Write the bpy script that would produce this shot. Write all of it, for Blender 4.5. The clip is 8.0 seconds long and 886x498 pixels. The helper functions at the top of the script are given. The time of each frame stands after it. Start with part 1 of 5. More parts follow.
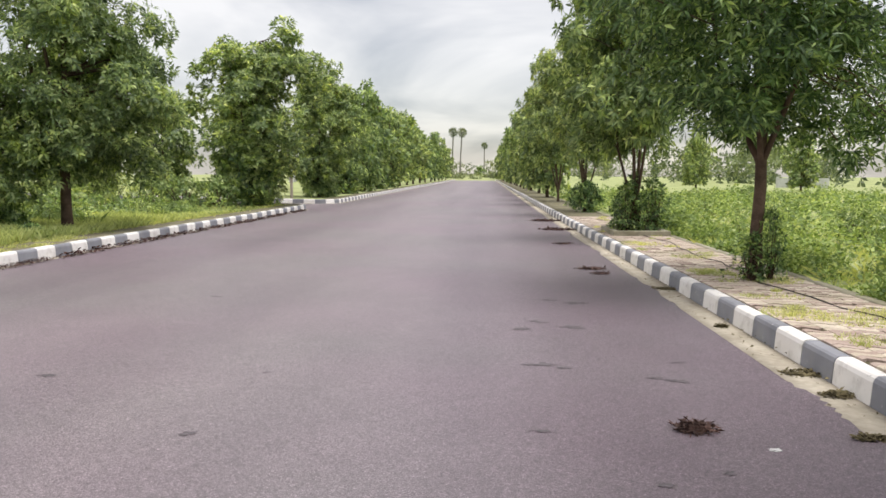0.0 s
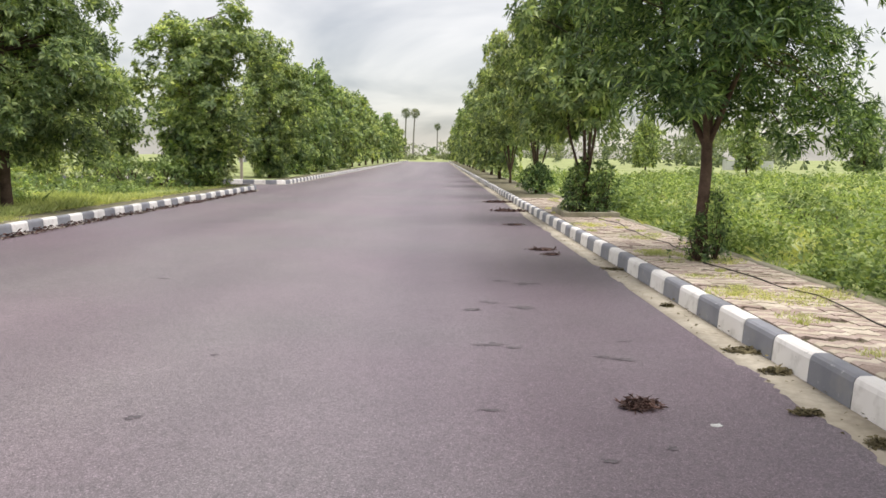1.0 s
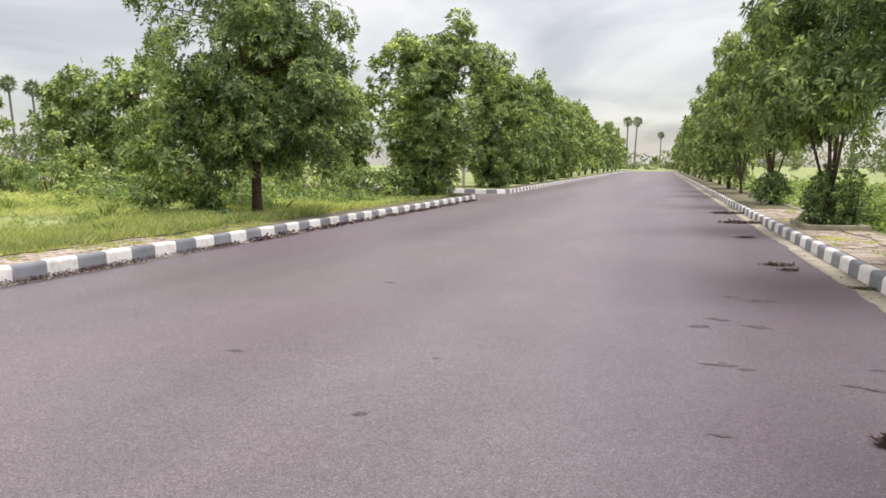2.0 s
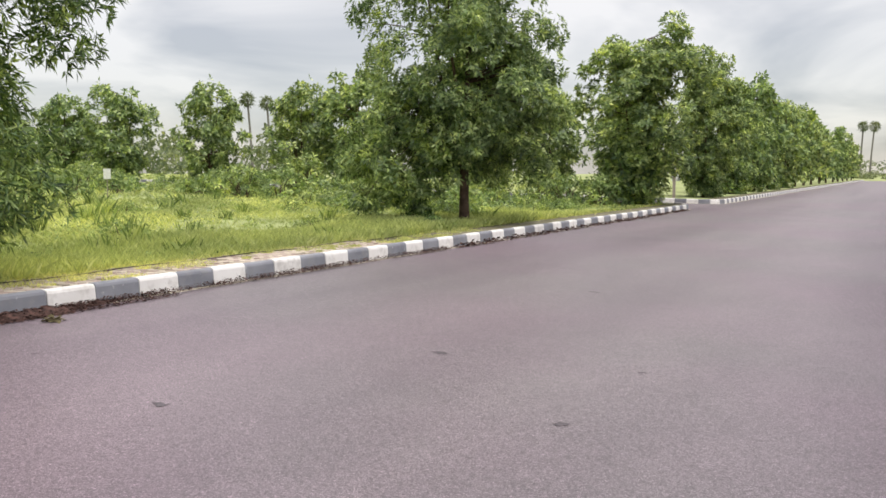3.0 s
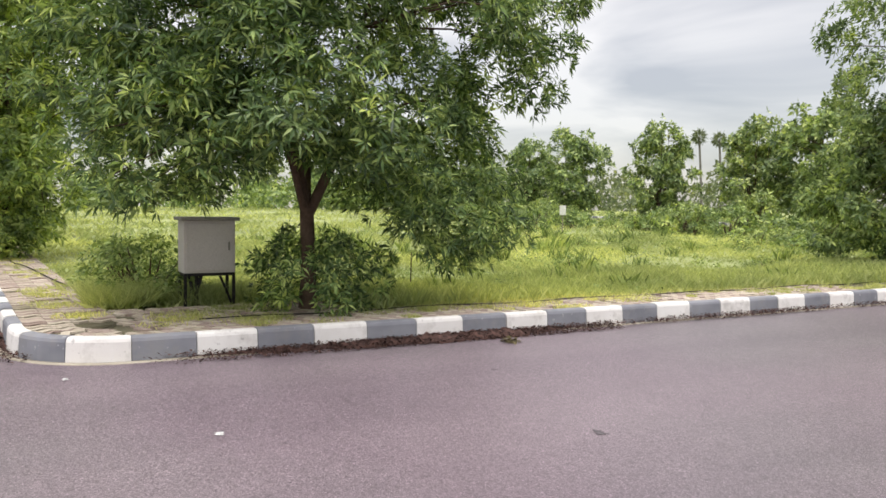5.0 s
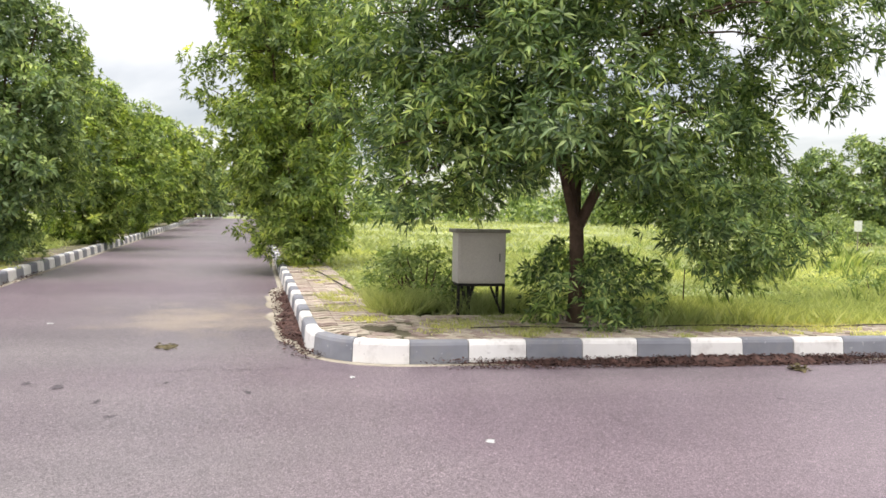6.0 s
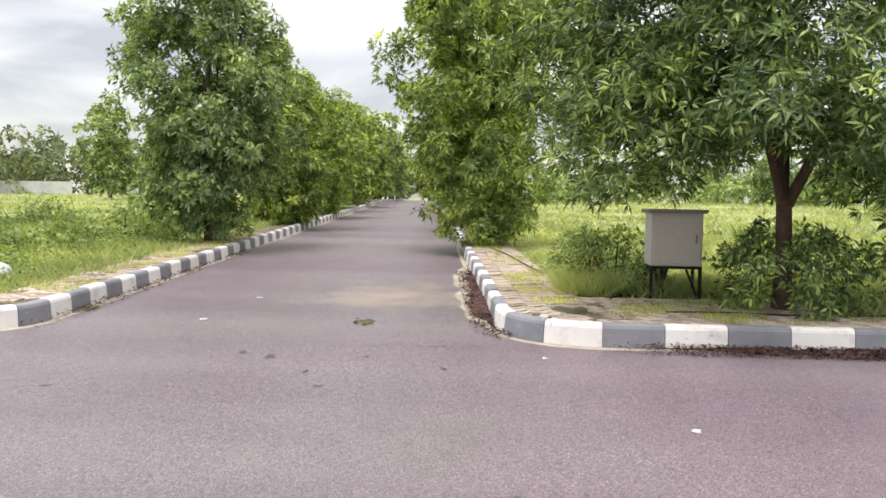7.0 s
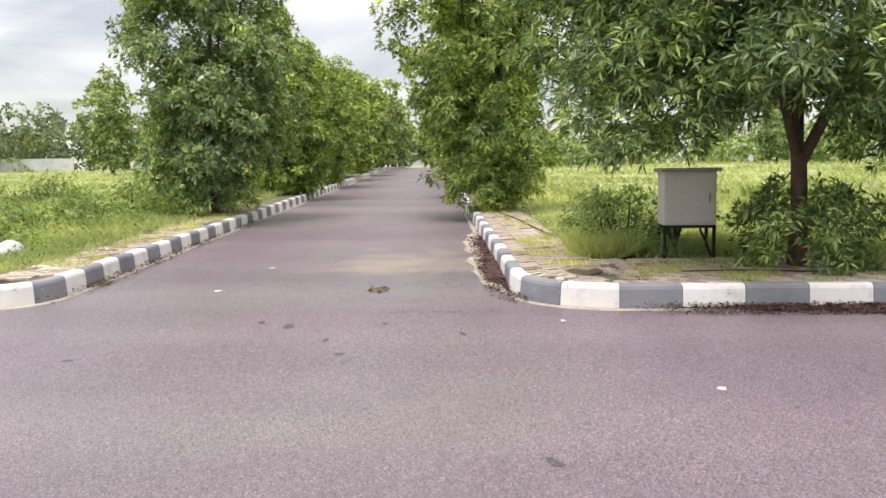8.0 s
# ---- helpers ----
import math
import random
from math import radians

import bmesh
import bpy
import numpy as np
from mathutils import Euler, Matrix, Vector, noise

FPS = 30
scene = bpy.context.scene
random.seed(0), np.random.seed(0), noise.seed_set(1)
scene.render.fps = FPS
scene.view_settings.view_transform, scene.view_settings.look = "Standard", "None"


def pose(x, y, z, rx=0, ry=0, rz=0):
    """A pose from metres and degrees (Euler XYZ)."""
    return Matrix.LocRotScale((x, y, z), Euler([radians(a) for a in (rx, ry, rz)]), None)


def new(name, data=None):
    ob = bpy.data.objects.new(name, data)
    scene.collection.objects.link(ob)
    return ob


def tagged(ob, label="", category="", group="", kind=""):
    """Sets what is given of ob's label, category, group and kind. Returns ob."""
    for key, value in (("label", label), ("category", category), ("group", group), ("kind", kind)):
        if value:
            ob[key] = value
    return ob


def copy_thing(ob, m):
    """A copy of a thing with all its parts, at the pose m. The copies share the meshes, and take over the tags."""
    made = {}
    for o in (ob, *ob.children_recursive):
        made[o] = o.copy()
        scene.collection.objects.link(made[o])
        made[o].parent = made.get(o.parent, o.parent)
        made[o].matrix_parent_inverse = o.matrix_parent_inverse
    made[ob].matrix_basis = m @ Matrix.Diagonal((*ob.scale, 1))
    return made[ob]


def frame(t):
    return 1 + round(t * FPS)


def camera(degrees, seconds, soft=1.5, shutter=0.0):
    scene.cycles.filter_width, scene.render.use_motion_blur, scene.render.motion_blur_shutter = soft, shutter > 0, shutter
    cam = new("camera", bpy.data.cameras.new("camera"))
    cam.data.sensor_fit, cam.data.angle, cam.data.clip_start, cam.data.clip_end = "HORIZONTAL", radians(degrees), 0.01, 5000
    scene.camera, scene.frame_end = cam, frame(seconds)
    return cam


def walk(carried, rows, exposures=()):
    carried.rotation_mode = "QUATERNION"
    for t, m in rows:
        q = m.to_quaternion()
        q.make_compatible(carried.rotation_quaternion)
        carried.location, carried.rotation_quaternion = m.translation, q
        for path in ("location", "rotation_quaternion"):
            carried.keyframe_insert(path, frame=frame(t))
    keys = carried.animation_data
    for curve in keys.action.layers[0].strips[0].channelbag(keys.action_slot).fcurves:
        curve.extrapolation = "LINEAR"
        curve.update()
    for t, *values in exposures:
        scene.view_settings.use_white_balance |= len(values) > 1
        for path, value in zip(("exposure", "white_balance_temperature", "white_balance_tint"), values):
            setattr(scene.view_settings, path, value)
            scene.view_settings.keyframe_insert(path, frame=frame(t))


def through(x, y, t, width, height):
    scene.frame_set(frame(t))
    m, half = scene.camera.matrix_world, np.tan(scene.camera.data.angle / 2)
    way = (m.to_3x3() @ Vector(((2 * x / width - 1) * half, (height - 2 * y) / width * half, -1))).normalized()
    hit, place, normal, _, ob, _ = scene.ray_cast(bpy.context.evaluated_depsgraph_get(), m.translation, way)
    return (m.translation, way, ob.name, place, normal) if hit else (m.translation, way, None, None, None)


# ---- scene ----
# The walk: a standing turn from the avenue to the side street.
cam = camera(58.2, 8.0, soft=1.6)
PATH = [
    (0.0, pose(0.000, 0.000, 1.503, 84.78, -0.10, 3.06)),
    (0.25, pose(0.005, -0.002, 1.504, 84.79, -0.20, 0.55)),
    (0.5, pose(0.010, -0.004, 1.504, 84.66, -0.30, -1.30)),
    (0.7, pose(0.015, -0.002, 1.503, 84.15, -0.34, -1.88)),
    (1.0, pose(0.022, 0.002, 1.500, 83.45, -0.40, -0.30)),
    (1.5, pose(-0.003, 0.032, 1.492, 83.60, -0.30, 6.48)),
    (2.0, pose(-0.022, 0.081, 1.483, 84.09, -0.10, 15.28)),
    (2.2, pose(-0.029, 0.094, 1.481, 84.03, -0.20, 18.54)),
    (3.5, pose(-0.063, 0.137, 1.454, 85.38, -0.20, 36.14)),
    (4.0, pose(-0.052, 0.144, 1.448, 85.76, -0.40, 42.59)),
    (4.5, pose(-0.062, 0.159, 1.451, 86.27, -0.70, 51.41)),
    (4.7, pose(-0.075, 0.159, 1.449, 86.67, -0.70, 55.36)),
    (5.8, pose(-0.177, 0.135, 1.427, 87.79, -0.80, 76.46)),
    (6.0, pose(-0.196, 0.125, 1.425, 87.91, -1.00, 80.10)),
    (6.5, pose(-0.242, 0.074, 1.419, 87.71, -1.30, 88.10)),
    (7.0, pose(-0.269, -0.016, 1.406, 86.39, -0.80, 92.78)),
    (7.5, pose(-0.280, -0.095, 1.394, 84.69, 0.40, 92.96)),
    (8.0, pose(-0.296, -0.123, 1.390, 84.00, 0.80, 92.91)),
]
walk(cam, PATH, [(0.0, 0.12), (2.2, 0.1), (4.0, 0.04), (4.7, 0.06), (5.8, 0.35), (6.0, 0.38), (6.6, 0.33), (8.0, 0.34)])

# ---------------------------------------------------------------- sky and sun (overcast)
SUN_EL, SUN_ROT = radians(73), radians(108)
world = bpy.data.worlds.new("world")
scene.world = world
world.use_nodes = True
wt = world.node_tree
wt.nodes.clear()


def wnode(kind):
    return wt.nodes.new(kind)


def wmath(op, a, b=None, clamp=False):
    n = wnode("ShaderNodeMath")
    n.operation, n.use_clamp = op, clamp
    for i, v in enumerate((a, b)):
        if v is None:
            continue
        if isinstance(v, (int, float)):
            n.inputs[i].default_value = v
        else:
            wt.links.new(v, n.inputs[i])
    return n.outputs[0]


sky = wnode("ShaderNodeTexSky")
sky.sky_type, sky.sun_disc, sky.sun_elevation, sky.sun_rotation = "NISHITA", False, SUN_EL, SUN_ROT
coord = wnode("ShaderNodeTexCoord")
sep = wnode("ShaderNodeSeparateXYZ")
wt.links.new(coord.outputs["Generated"], sep.inputs[0])
up = wmath("MAXIMUM", sep.outputs[2], 0.0)
flat = wmath("ADD", up, 0.24)
comb = wnode("ShaderNodeCombineXYZ")
wt.links.new(wmath("DIVIDE", sep.outputs[0], flat), comb.inputs[0])
wt.links.new(wmath("DIVIDE", sep.outputs[1], flat), comb.inputs[1])
cloud = wnode("ShaderNodeTexNoise")
cloud.inputs["Scale"].default_value, cloud.inputs["Detail"].default_value, cloud.inputs["Roughness"].default_value = 1.15, 5, 0.48
cloud.inputs["Distortion"].default_value = 0.5
wt.links.new(comb.outputs[0], cloud.inputs["Vector"])
ramp = wnode("ShaderNodeValToRGB")
ramp.color_ramp.elements[0].position, ramp.color_ramp.elements[0].color = 0.40, (0.60, 0.565, 0.55, 1)
ramp.color_ramp.elements[1].position, ramp.color_ramp.elements[1].color = 0.58, (1.10, 1.02, 0.945, 1)
wt.links.new(cloud.outputs["Fac"], ramp.inputs[0])
# an overcast sky is about three times as bright overhead as at the horizon
grad = wmath("ADD", wmath("MULTIPLY", up, 2.0), 1.0)
clouds, clear, both, out = wnode("ShaderNodeBackground"), wnode("ShaderNodeBackground"), wnode("ShaderNodeAddShader"), wnode("ShaderNodeOutputWorld")
wt.links.new(ramp.outputs[0], clouds.inputs[0])
wt.links.new(wmath("MULTIPLY", grad, 0.49), clouds.inputs[1])
wt.links.new(sky.outputs[0], clear.inputs[0])
clear.inputs[1].default_value = 0.05
wt.links.new(clouds.outputs[0], both.inputs[0])
wt.links.new(clear.outputs[0], both.inputs[1])
wt.links.new(both.outputs[0], out.inputs[0])

sun = new("sun", bpy.data.lights.new("sun", "SUN"))
sun.data.energy, sun.data.angle, sun.data.color = 2.5, radians(26), (1.0, 0.97, 0.93)
sun.matrix_world = pose(0, 0, 60, 90 - 73, 0, 180 - 108)

# ---------------------------------------------------------------- materials


def links(m):
    return m.node_tree.nodes, m.node_tree.links


def noise_node(m, scale, detail=4, rough=0.55, coord="Object"):
    n, l = links(m)
    tc, tex = n.new("ShaderNodeTexCoord"), n.new("ShaderNodeTexNoise")
    tex.inputs["Scale"].default_value, tex.inputs["Detail"].default_value, tex.inputs["Roughness"].default_value = scale, detail, rough
    l.new(tc.outputs[coord], tex.inputs["Vector"])
    return tex.outputs["Fac"]


def ramped(m, fac, stops):
    n, l = links(m)
    r = n.new("ShaderNodeValToRGB")
    r.color_ramp.elements[0].position, r.color_ramp.elements[0].color = stops[0][0], (*stops[0][1], 1)
    r.color_ramp.elements[1].position, r.color_ramp.elements[1].color = stops[-1][0], (*stops[-1][1], 1)
    for p, c in stops[1:-1]:
        e = r.color_ramp.elements.new(p)
        e.color = (*c, 1)
    l.new(fac, r.inputs[0])
    return r.outputs[0]


def mixed(m, fac, a, b, blend="MIX"):
    n, l = links(m)
    x = n.new("ShaderNodeMix")
    x.data_type, x.blend_type = "RGBA", blend
    for sock, v in ((x.inputs[0], fac), (x.inputs[6], a), (x.inputs[7], b)):
        if isinstance(v, (int, float)):
            sock.default_value = v
        elif isinstance(v, tuple):
            sock.default_value = (*v, 1)
        else:
            l.new(v, sock)
    return x.outputs[2]


def bumped(m, height, strength, distance):
    n, l = links(m)
    b = n.new("ShaderNodeBump")
    b.inputs["Strength"].default_value, b.inputs["Distance"].default_value = strength, distance
    l.new(height, b.inputs["Height"])
    l.new(b.outputs[0], n["Principled BSDF"].inputs["Normal"])


def base(name, rough=0.8, metal=0.0, spec=0.3):
    m = bpy.data.materials.new(name)
    m.use_nodes = True
    p = m.node_tree.nodes["Principled BSDF"]
    p.inputs["Roughness"].default_value, p.inputs["Metallic"].default_value = rough, metal
    p.inputs["Specular IOR Level"].default_value = spec
    return m


def colour(m, sock):
    n, l = links(m)
    if isinstance(sock, tuple):
        n["Principled BSDF"].inputs[0].default_value = (*sock, 1)
    else:
        l.new(sock, n["Principled BSDF"].inputs[0])
    return m


def simple(name, a, b, scale, rough=0.8, bump=0.0, dist=0.01, metal=0.0, fine=None):
    """Two tones by noise at one scale, a finer noise on top, and fine relief."""
    m = base(name, rough, metal)
    c = ramped(m, noise_node(m, scale), [(0.35, a), (0.65, b)])
    fine_n = noise_node(m, fine or scale * 9, 3)
    c = mixed(m, 0.35, c, ramped(m, fine_n, [(0.3, (0.35, 0.35, 0.35)), (0.7, (1, 1, 1))]), "MULTIPLY")
    colour(m, c)
    if bump:
        bumped(m, fine_n, bump, dist)
    return m


def leaf_material(name, dark, mid, light, through=0.35, rough=0.42, clump=0.9, shoot=2.6):
    """Leaves that differ one from the next and clump by clump, and let light through."""
    m = base(name, rough, spec=0.4)
    n, l = links(m)
    geo = n.new("ShaderNodeNewGeometry")
    one = ramped(m, geo.outputs["Random Per Island"], [(0.0, dark), (0.55, mid), (1.0, light)])
    lumps = ramped(m, noise_node(m, clump, 3), [(0.36, (0.54, 0.6, 0.55)), (0.64, (1.4, 1.33, 1.1))])
    c = mixed(m, 0.8, one, lumps, "MULTIPLY")
    # young shoots at the ends of twigs are brighter than the old leaves behind them
    if shoot:
        shoots = ramped(m, noise_node(m, shoot, 2), [(0.40, (0.62, 0.66, 0.62)), (0.52, (0.95, 0.97, 0.95)), (0.66, (1.75, 1.62, 1.2))])
        c = mixed(m, 0.75, c, shoots, "MULTIPLY")
    info = n.new("ShaderNodeObjectInfo")
    own = ramped(m, info.outputs["Random"], [(0.0, (0.88, 0.92, 0.9)), (1.0, (1.12, 1.06, 1.0))])
    c = mixed(m, 1.0, c, own, "MULTIPLY")
    colour(m, c)
    p = n["Principled BSDF"]
    tr, mx = n.new("ShaderNodeBsdfTranslucent"), n.new("ShaderNodeMixShader")
    l.new(mixed(m, 1.0, c, (1.22, 1.17, 0.66), "MULTIPLY"), tr.inputs[0])
    mx.inputs[0].default_value = through
    l.new(p.outputs[0], mx.inputs[1])
    l.new(tr.outputs[0], mx.inputs[2])
    l.new(mx.outputs[0], n["Material Output"].inputs[0])
    return m


def asphalt():
    m = base("asphalt", 0.5, spec=0.6)
    n, l = links(m)
    grit = noise_node(m, 170, 3, 0.75)
    wide = noise_node(m, 0.45, 5, 0.6)
    mid = noise_node(m, 2.2, 5, 0.65)
    c = ramped(m, wide, [(0.3, (0.153, 0.131, 0.146)), (0.7, (0.186, 0.160, 0.176))])
    c = mixed(m, 0.3, c, ramped(m, mid, [(0.3, (0.76, 0.74, 0.76)), (0.7, (1.06, 1.05, 1.05))]), "MULTIPLY")
    c = mixed(m, 0.7, c, ramped(m, grit, [(0.38, (0.25, 0.24, 0.25)), (0.5, (0.95, 0.95, 0.95)), (0.62, (1.9, 1.85, 1.85))]), "MULTIPLY")
    lanes_tc, lanes_map, lanes = n.new("ShaderNodeTexCoord"), n.new("ShaderNodeMapping"), n.new("ShaderNodeTexNoise")
    lanes_map.inputs["Scale"].default_value = (0.55, 0.03, 1)
    l.new(lanes_tc.outputs["Object"], lanes_map.inputs[0])
    l.new(lanes_map.outputs[0], lanes.inputs["Vector"])
    lanes.inputs["Scale"].default_value = 1.0
    c = mixed(m, 0.8, c, ramped(m, lanes.outputs["Fac"], [(0.36, (0.84, 0.82, 0.84)), (0.62, (1.12, 1.12, 1.10))]), "MULTIPLY")
    c = mixed(m, 0.85, c, ramped(m, noise_node(m, 90, 4, 0.85), [(0.36, (0.36, 0.34, 0.36)), (0.5, (1.0, 1.0, 1.0)), (0.66, (1.75, 1.7, 1.75))]), "MULTIPLY")
    # worn lanes are paler with dust; the east kerb strip carries painted tree shade
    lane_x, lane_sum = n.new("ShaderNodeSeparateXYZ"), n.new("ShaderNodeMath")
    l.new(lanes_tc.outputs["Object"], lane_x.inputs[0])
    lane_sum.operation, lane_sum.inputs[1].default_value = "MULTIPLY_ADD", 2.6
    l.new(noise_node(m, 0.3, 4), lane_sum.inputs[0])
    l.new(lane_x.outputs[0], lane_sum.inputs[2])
    lane_shade_fit = n.new("ShaderNodeMapRange")
    lane_shade_fit.inputs["From Min"].default_value, lane_shade_fit.inputs["From Max"].default_value = -1.4, 3.0
    l.new(lane_sum.outputs[0], lane_shade_fit.inputs[0])
    c = mixed(m, 1.0, c, ramped(m, lane_shade_fit.outputs[0], [(0.0, (1.08, 1.09, 1.07)), (0.5, (0.97, 0.96, 0.98)), (1.0, (0.88, 0.86, 0.88))]), "MULTIPLY")
    # stones of the aggregate, each with a tone of its own
    for cells, lo, hi in ((85, 0.36, 1.75), (48, 0.82, 1.16)):
        vt, vor, sp = n.new("ShaderNodeTexCoord"), n.new("ShaderNodeTexVoronoi"), n.new("ShaderNodeSeparateColor")
        vor.inputs["Scale"].default_value = cells
        l.new(vt.outputs["Object"], vor.inputs["Vector"])
        l.new(vor.outputs["Color"], sp.inputs[0])
        c = mixed(m, 0.62, c, ramped(m, sp.outputs[0], [(0.0, (lo, lo, lo)), (0.2, (0.8, 0.8, 0.8)), (0.45, (1, 1, 1)), (0.8, (1.05, 1.05, 1.05)), (1.0, (hi, hi * 0.97, hi * 0.98))]), "MULTIPLY")
    # greyer, dustier fields and mauve ones
    c = mixed(m, 1.0, c, ramped(m, noise_node(m, 0.16, 3), [(0.4, (1.0, 1.03, 1.0)), (0.6, (1.07, 0.985, 1.04))]), "MULTIPLY")
    # sand washed out of the verge at the street corner
    tc, far = n.new("ShaderNodeTexCoord"), n.new("ShaderNodeVectorMath")
    mp = n.new("ShaderNodeMapping")
    mp.inputs["Location"].default_value = (10.9 * 0.6, 1.2 * 0.8, 0)
    mp.inputs["Scale"].default_value = (0.6, 0.8, 1)
    l.new(tc.outputs["Object"], mp.inputs[0])
    far.operation = "LENGTH"
    l.new(mp.outputs[0], far.inputs[0])
    mask = n.new("ShaderNodeMath")
    mask.operation, mask.use_clamp = "SUBTRACT", True
    add = n.new("ShaderNodeMath")
    add.operation, add.inputs[0].default_value = "MULTIPLY_ADD", 0
    l.new(noise_node(m, 1.7, 5), add.inputs[0])
    add.inputs[1].default_value, add.inputs[2].default_value = 2.2, -0.1
    l.new(add.outputs[0], mask.inputs[0])
    l.new(far.outputs["Value"], mask.inputs[1])
    half = n.new("ShaderNodeMath")
    half.operation, half.inputs[1].default_value = "MULTIPLY", 0.55
    l.new(mask.outputs[0], half.inputs[0])
    c = mixed(m, half.outputs[0], c, (0.40, 0.32, 0.235))
    colour(m, c)
    bumped(m, grit, 0.16, 0.003)
    return m


ASPHALT = asphalt()
SOIL = simple("grassy_soil", (0.27, 0.31, 0.125), (0.43, 0.475, 0.21), 0.35, 0.95, 0.6, 0.05, fine=6)


def kerb_paint(name, a, b, chip, grime, grime_from=0.5):
    """Brushed paint with chips, scuffs and grime."""
    m = base(name, 0.7)
    geo = m.node_tree.nodes.new("ShaderNodeNewGeometry")

    def place_noise(scale, detail):
        t = m.node_tree.nodes.new("ShaderNodeTexNoise")
        t.inputs["Scale"].default_value, t.inputs["Detail"].default_value, t.inputs["Roughness"].default_value = scale, detail, 0.6
        m.node_tree.links.new(geo.outputs["Position"], t.inputs["Vector"])
        return t.outputs["Fac"]

    c = ramped(m, place_noise(1.7, 3), [(0.35, a), (0.65, b)])
    c = mixed(m, ramped(m, place_noise(5.5, 6), [(grime_from, (0, 0, 0)), (0.72, (0.7, 0.7, 0.7))]), c, grime)
    c = mixed(m, ramped(m, place_noise(13, 5), [(0.64, (0, 0, 0)), (0.70, (0.85, 0.85, 0.85))]), c, chip)
    colour(m, c)
    bumped(m, place_noise(40, 3), 0.3, 0.004)
    return m


WHITE = kerb_paint("white_kerb_paint", (0.79, 0.76, 0.735), (0.87, 0.85, 0.83), (0.46, 0.44, 0.43), (0.52, 0.49, 0.46), 0.52)
GREY = kerb_paint("grey_kerb_paint", (0.20, 0.205, 0.235), (0.29, 0.295, 0.328), (0.45, 0.45, 0.46), (0.28, 0.275, 0.275))
CONCRETE = simple("weathered_concrete", (0.38, 0.335, 0.265), (0.55, 0.495, 0.405), 1.3, 0.9, 0.3, 0.006, fine=17)
EDGING = simple("mossy_concrete", (0.24, 0.225, 0.15), (0.42, 0.39, 0.30), 1.1, 0.9, 0.4, 0.006, fine=15)
PALE_BARK = simple("grey_palm_bark", (0.16, 0.15, 0.135), (0.26, 0.245, 0.22), 3, 0.9)
BARK = simple("brown_bark", (0.068, 0.044, 0.032), (0.155, 0.104, 0.076), 5, 0.9, 0.8, 0.012, fine=34)
DRY = simple("dry_brown_litter", (0.03, 0.017, 0.016), (0.15, 0.08, 0.066), 22, 0.9, 0.3, 0.004)
OLIVE = simple("olive_brown_litter", (0.085, 0.07, 0.036), (0.21, 0.175, 0.095), 11, 0.95)
TWIG = simple("dry_twigs", (0.05, 0.03, 0.026), (0.19, 0.115, 0.095), 12, 0.9, 0.3, 0.004)
STALE = simple("dark_smear", (0.092, 0.08, 0.088), (0.165, 0.144, 0.157), 26, 0.6)
SHELL = simple("cabinet_paint", (0.62, 0.585, 0.55), (0.68, 0.645, 0.605), 1.2, 0.5, 0.03, 0.002, fine=90)
ROOF = simple("cabinet_roof_paint", (0.24, 0.24, 0.21), (0.33, 0.32, 0.28), 3.0, 0.6)
BLACK = simple("black_steel", (0.012, 0.012, 0.013), (0.03, 0.028, 0.027), 8, 0.5, 0.2, 0.002, 0.4)
RUBBER = simple("black_rubber", (0.012, 0.011, 0.011), (0.03, 0.028, 0.026), 10, 0.6)
BOARD = simple("white_board", (0.68, 0.69, 0.68), (0.8, 0.8, 0.79), 2, 0.6)
WALLPAINT = simple("pale_wall_paint", (0.56, 0.57, 0.58), (0.68, 0.68, 0.68), 0.15, 0.85, fine=1.2)
LEAF = leaf_material("tree_leaves", (0.045, 0.085, 0.04), (0.145, 0.245, 0.095), (0.44, 0.56, 0.25), 0.33, clump=1.1, shoot=3.4)
LEAF_WARM = leaf_material("street_tree_leaves", (0.09, 0.15, 0.055), (0.29, 0.41, 0.13), (0.56, 0.66, 0.27), 0.42)
SHRUB = leaf_material("shrub_leaves", (0.12, 0.185, 0.08), (0.27, 0.37, 0.155), (0.50, 0.58, 0.31))
WEED = leaf_material("weed_leaves", (0.10, 0.16, 0.055), (0.25, 0.35, 0.125), (0.46, 0.545, 0.245), 0.40, 0.55, 0.5, 0)
GRASS = leaf_material("grass_blades", (0.35, 0.405, 0.175), (0.54, 0.60, 0.275), (0.70, 0.735, 0.42), 0.42, 0.6, 0.28, 0)
# the tree leaf green again, with distance haze mixed into its tones
LEAF_HAZED = leaf_material("hazed_tree_leaves", (0.105, 0.16, 0.09), (0.27, 0.375, 0.172), (0.56, 0.645, 0.36), 0.40)
# far foliage: the greyness of hazy air is painted into the leaf colour
FARLEAF_HAZED = leaf_material("hazed_far_leaves", (0.12, 0.155, 0.105), (0.185, 0.23, 0.15), (0.255, 0.30, 0.195), 0.35, 0.6, 0.12)


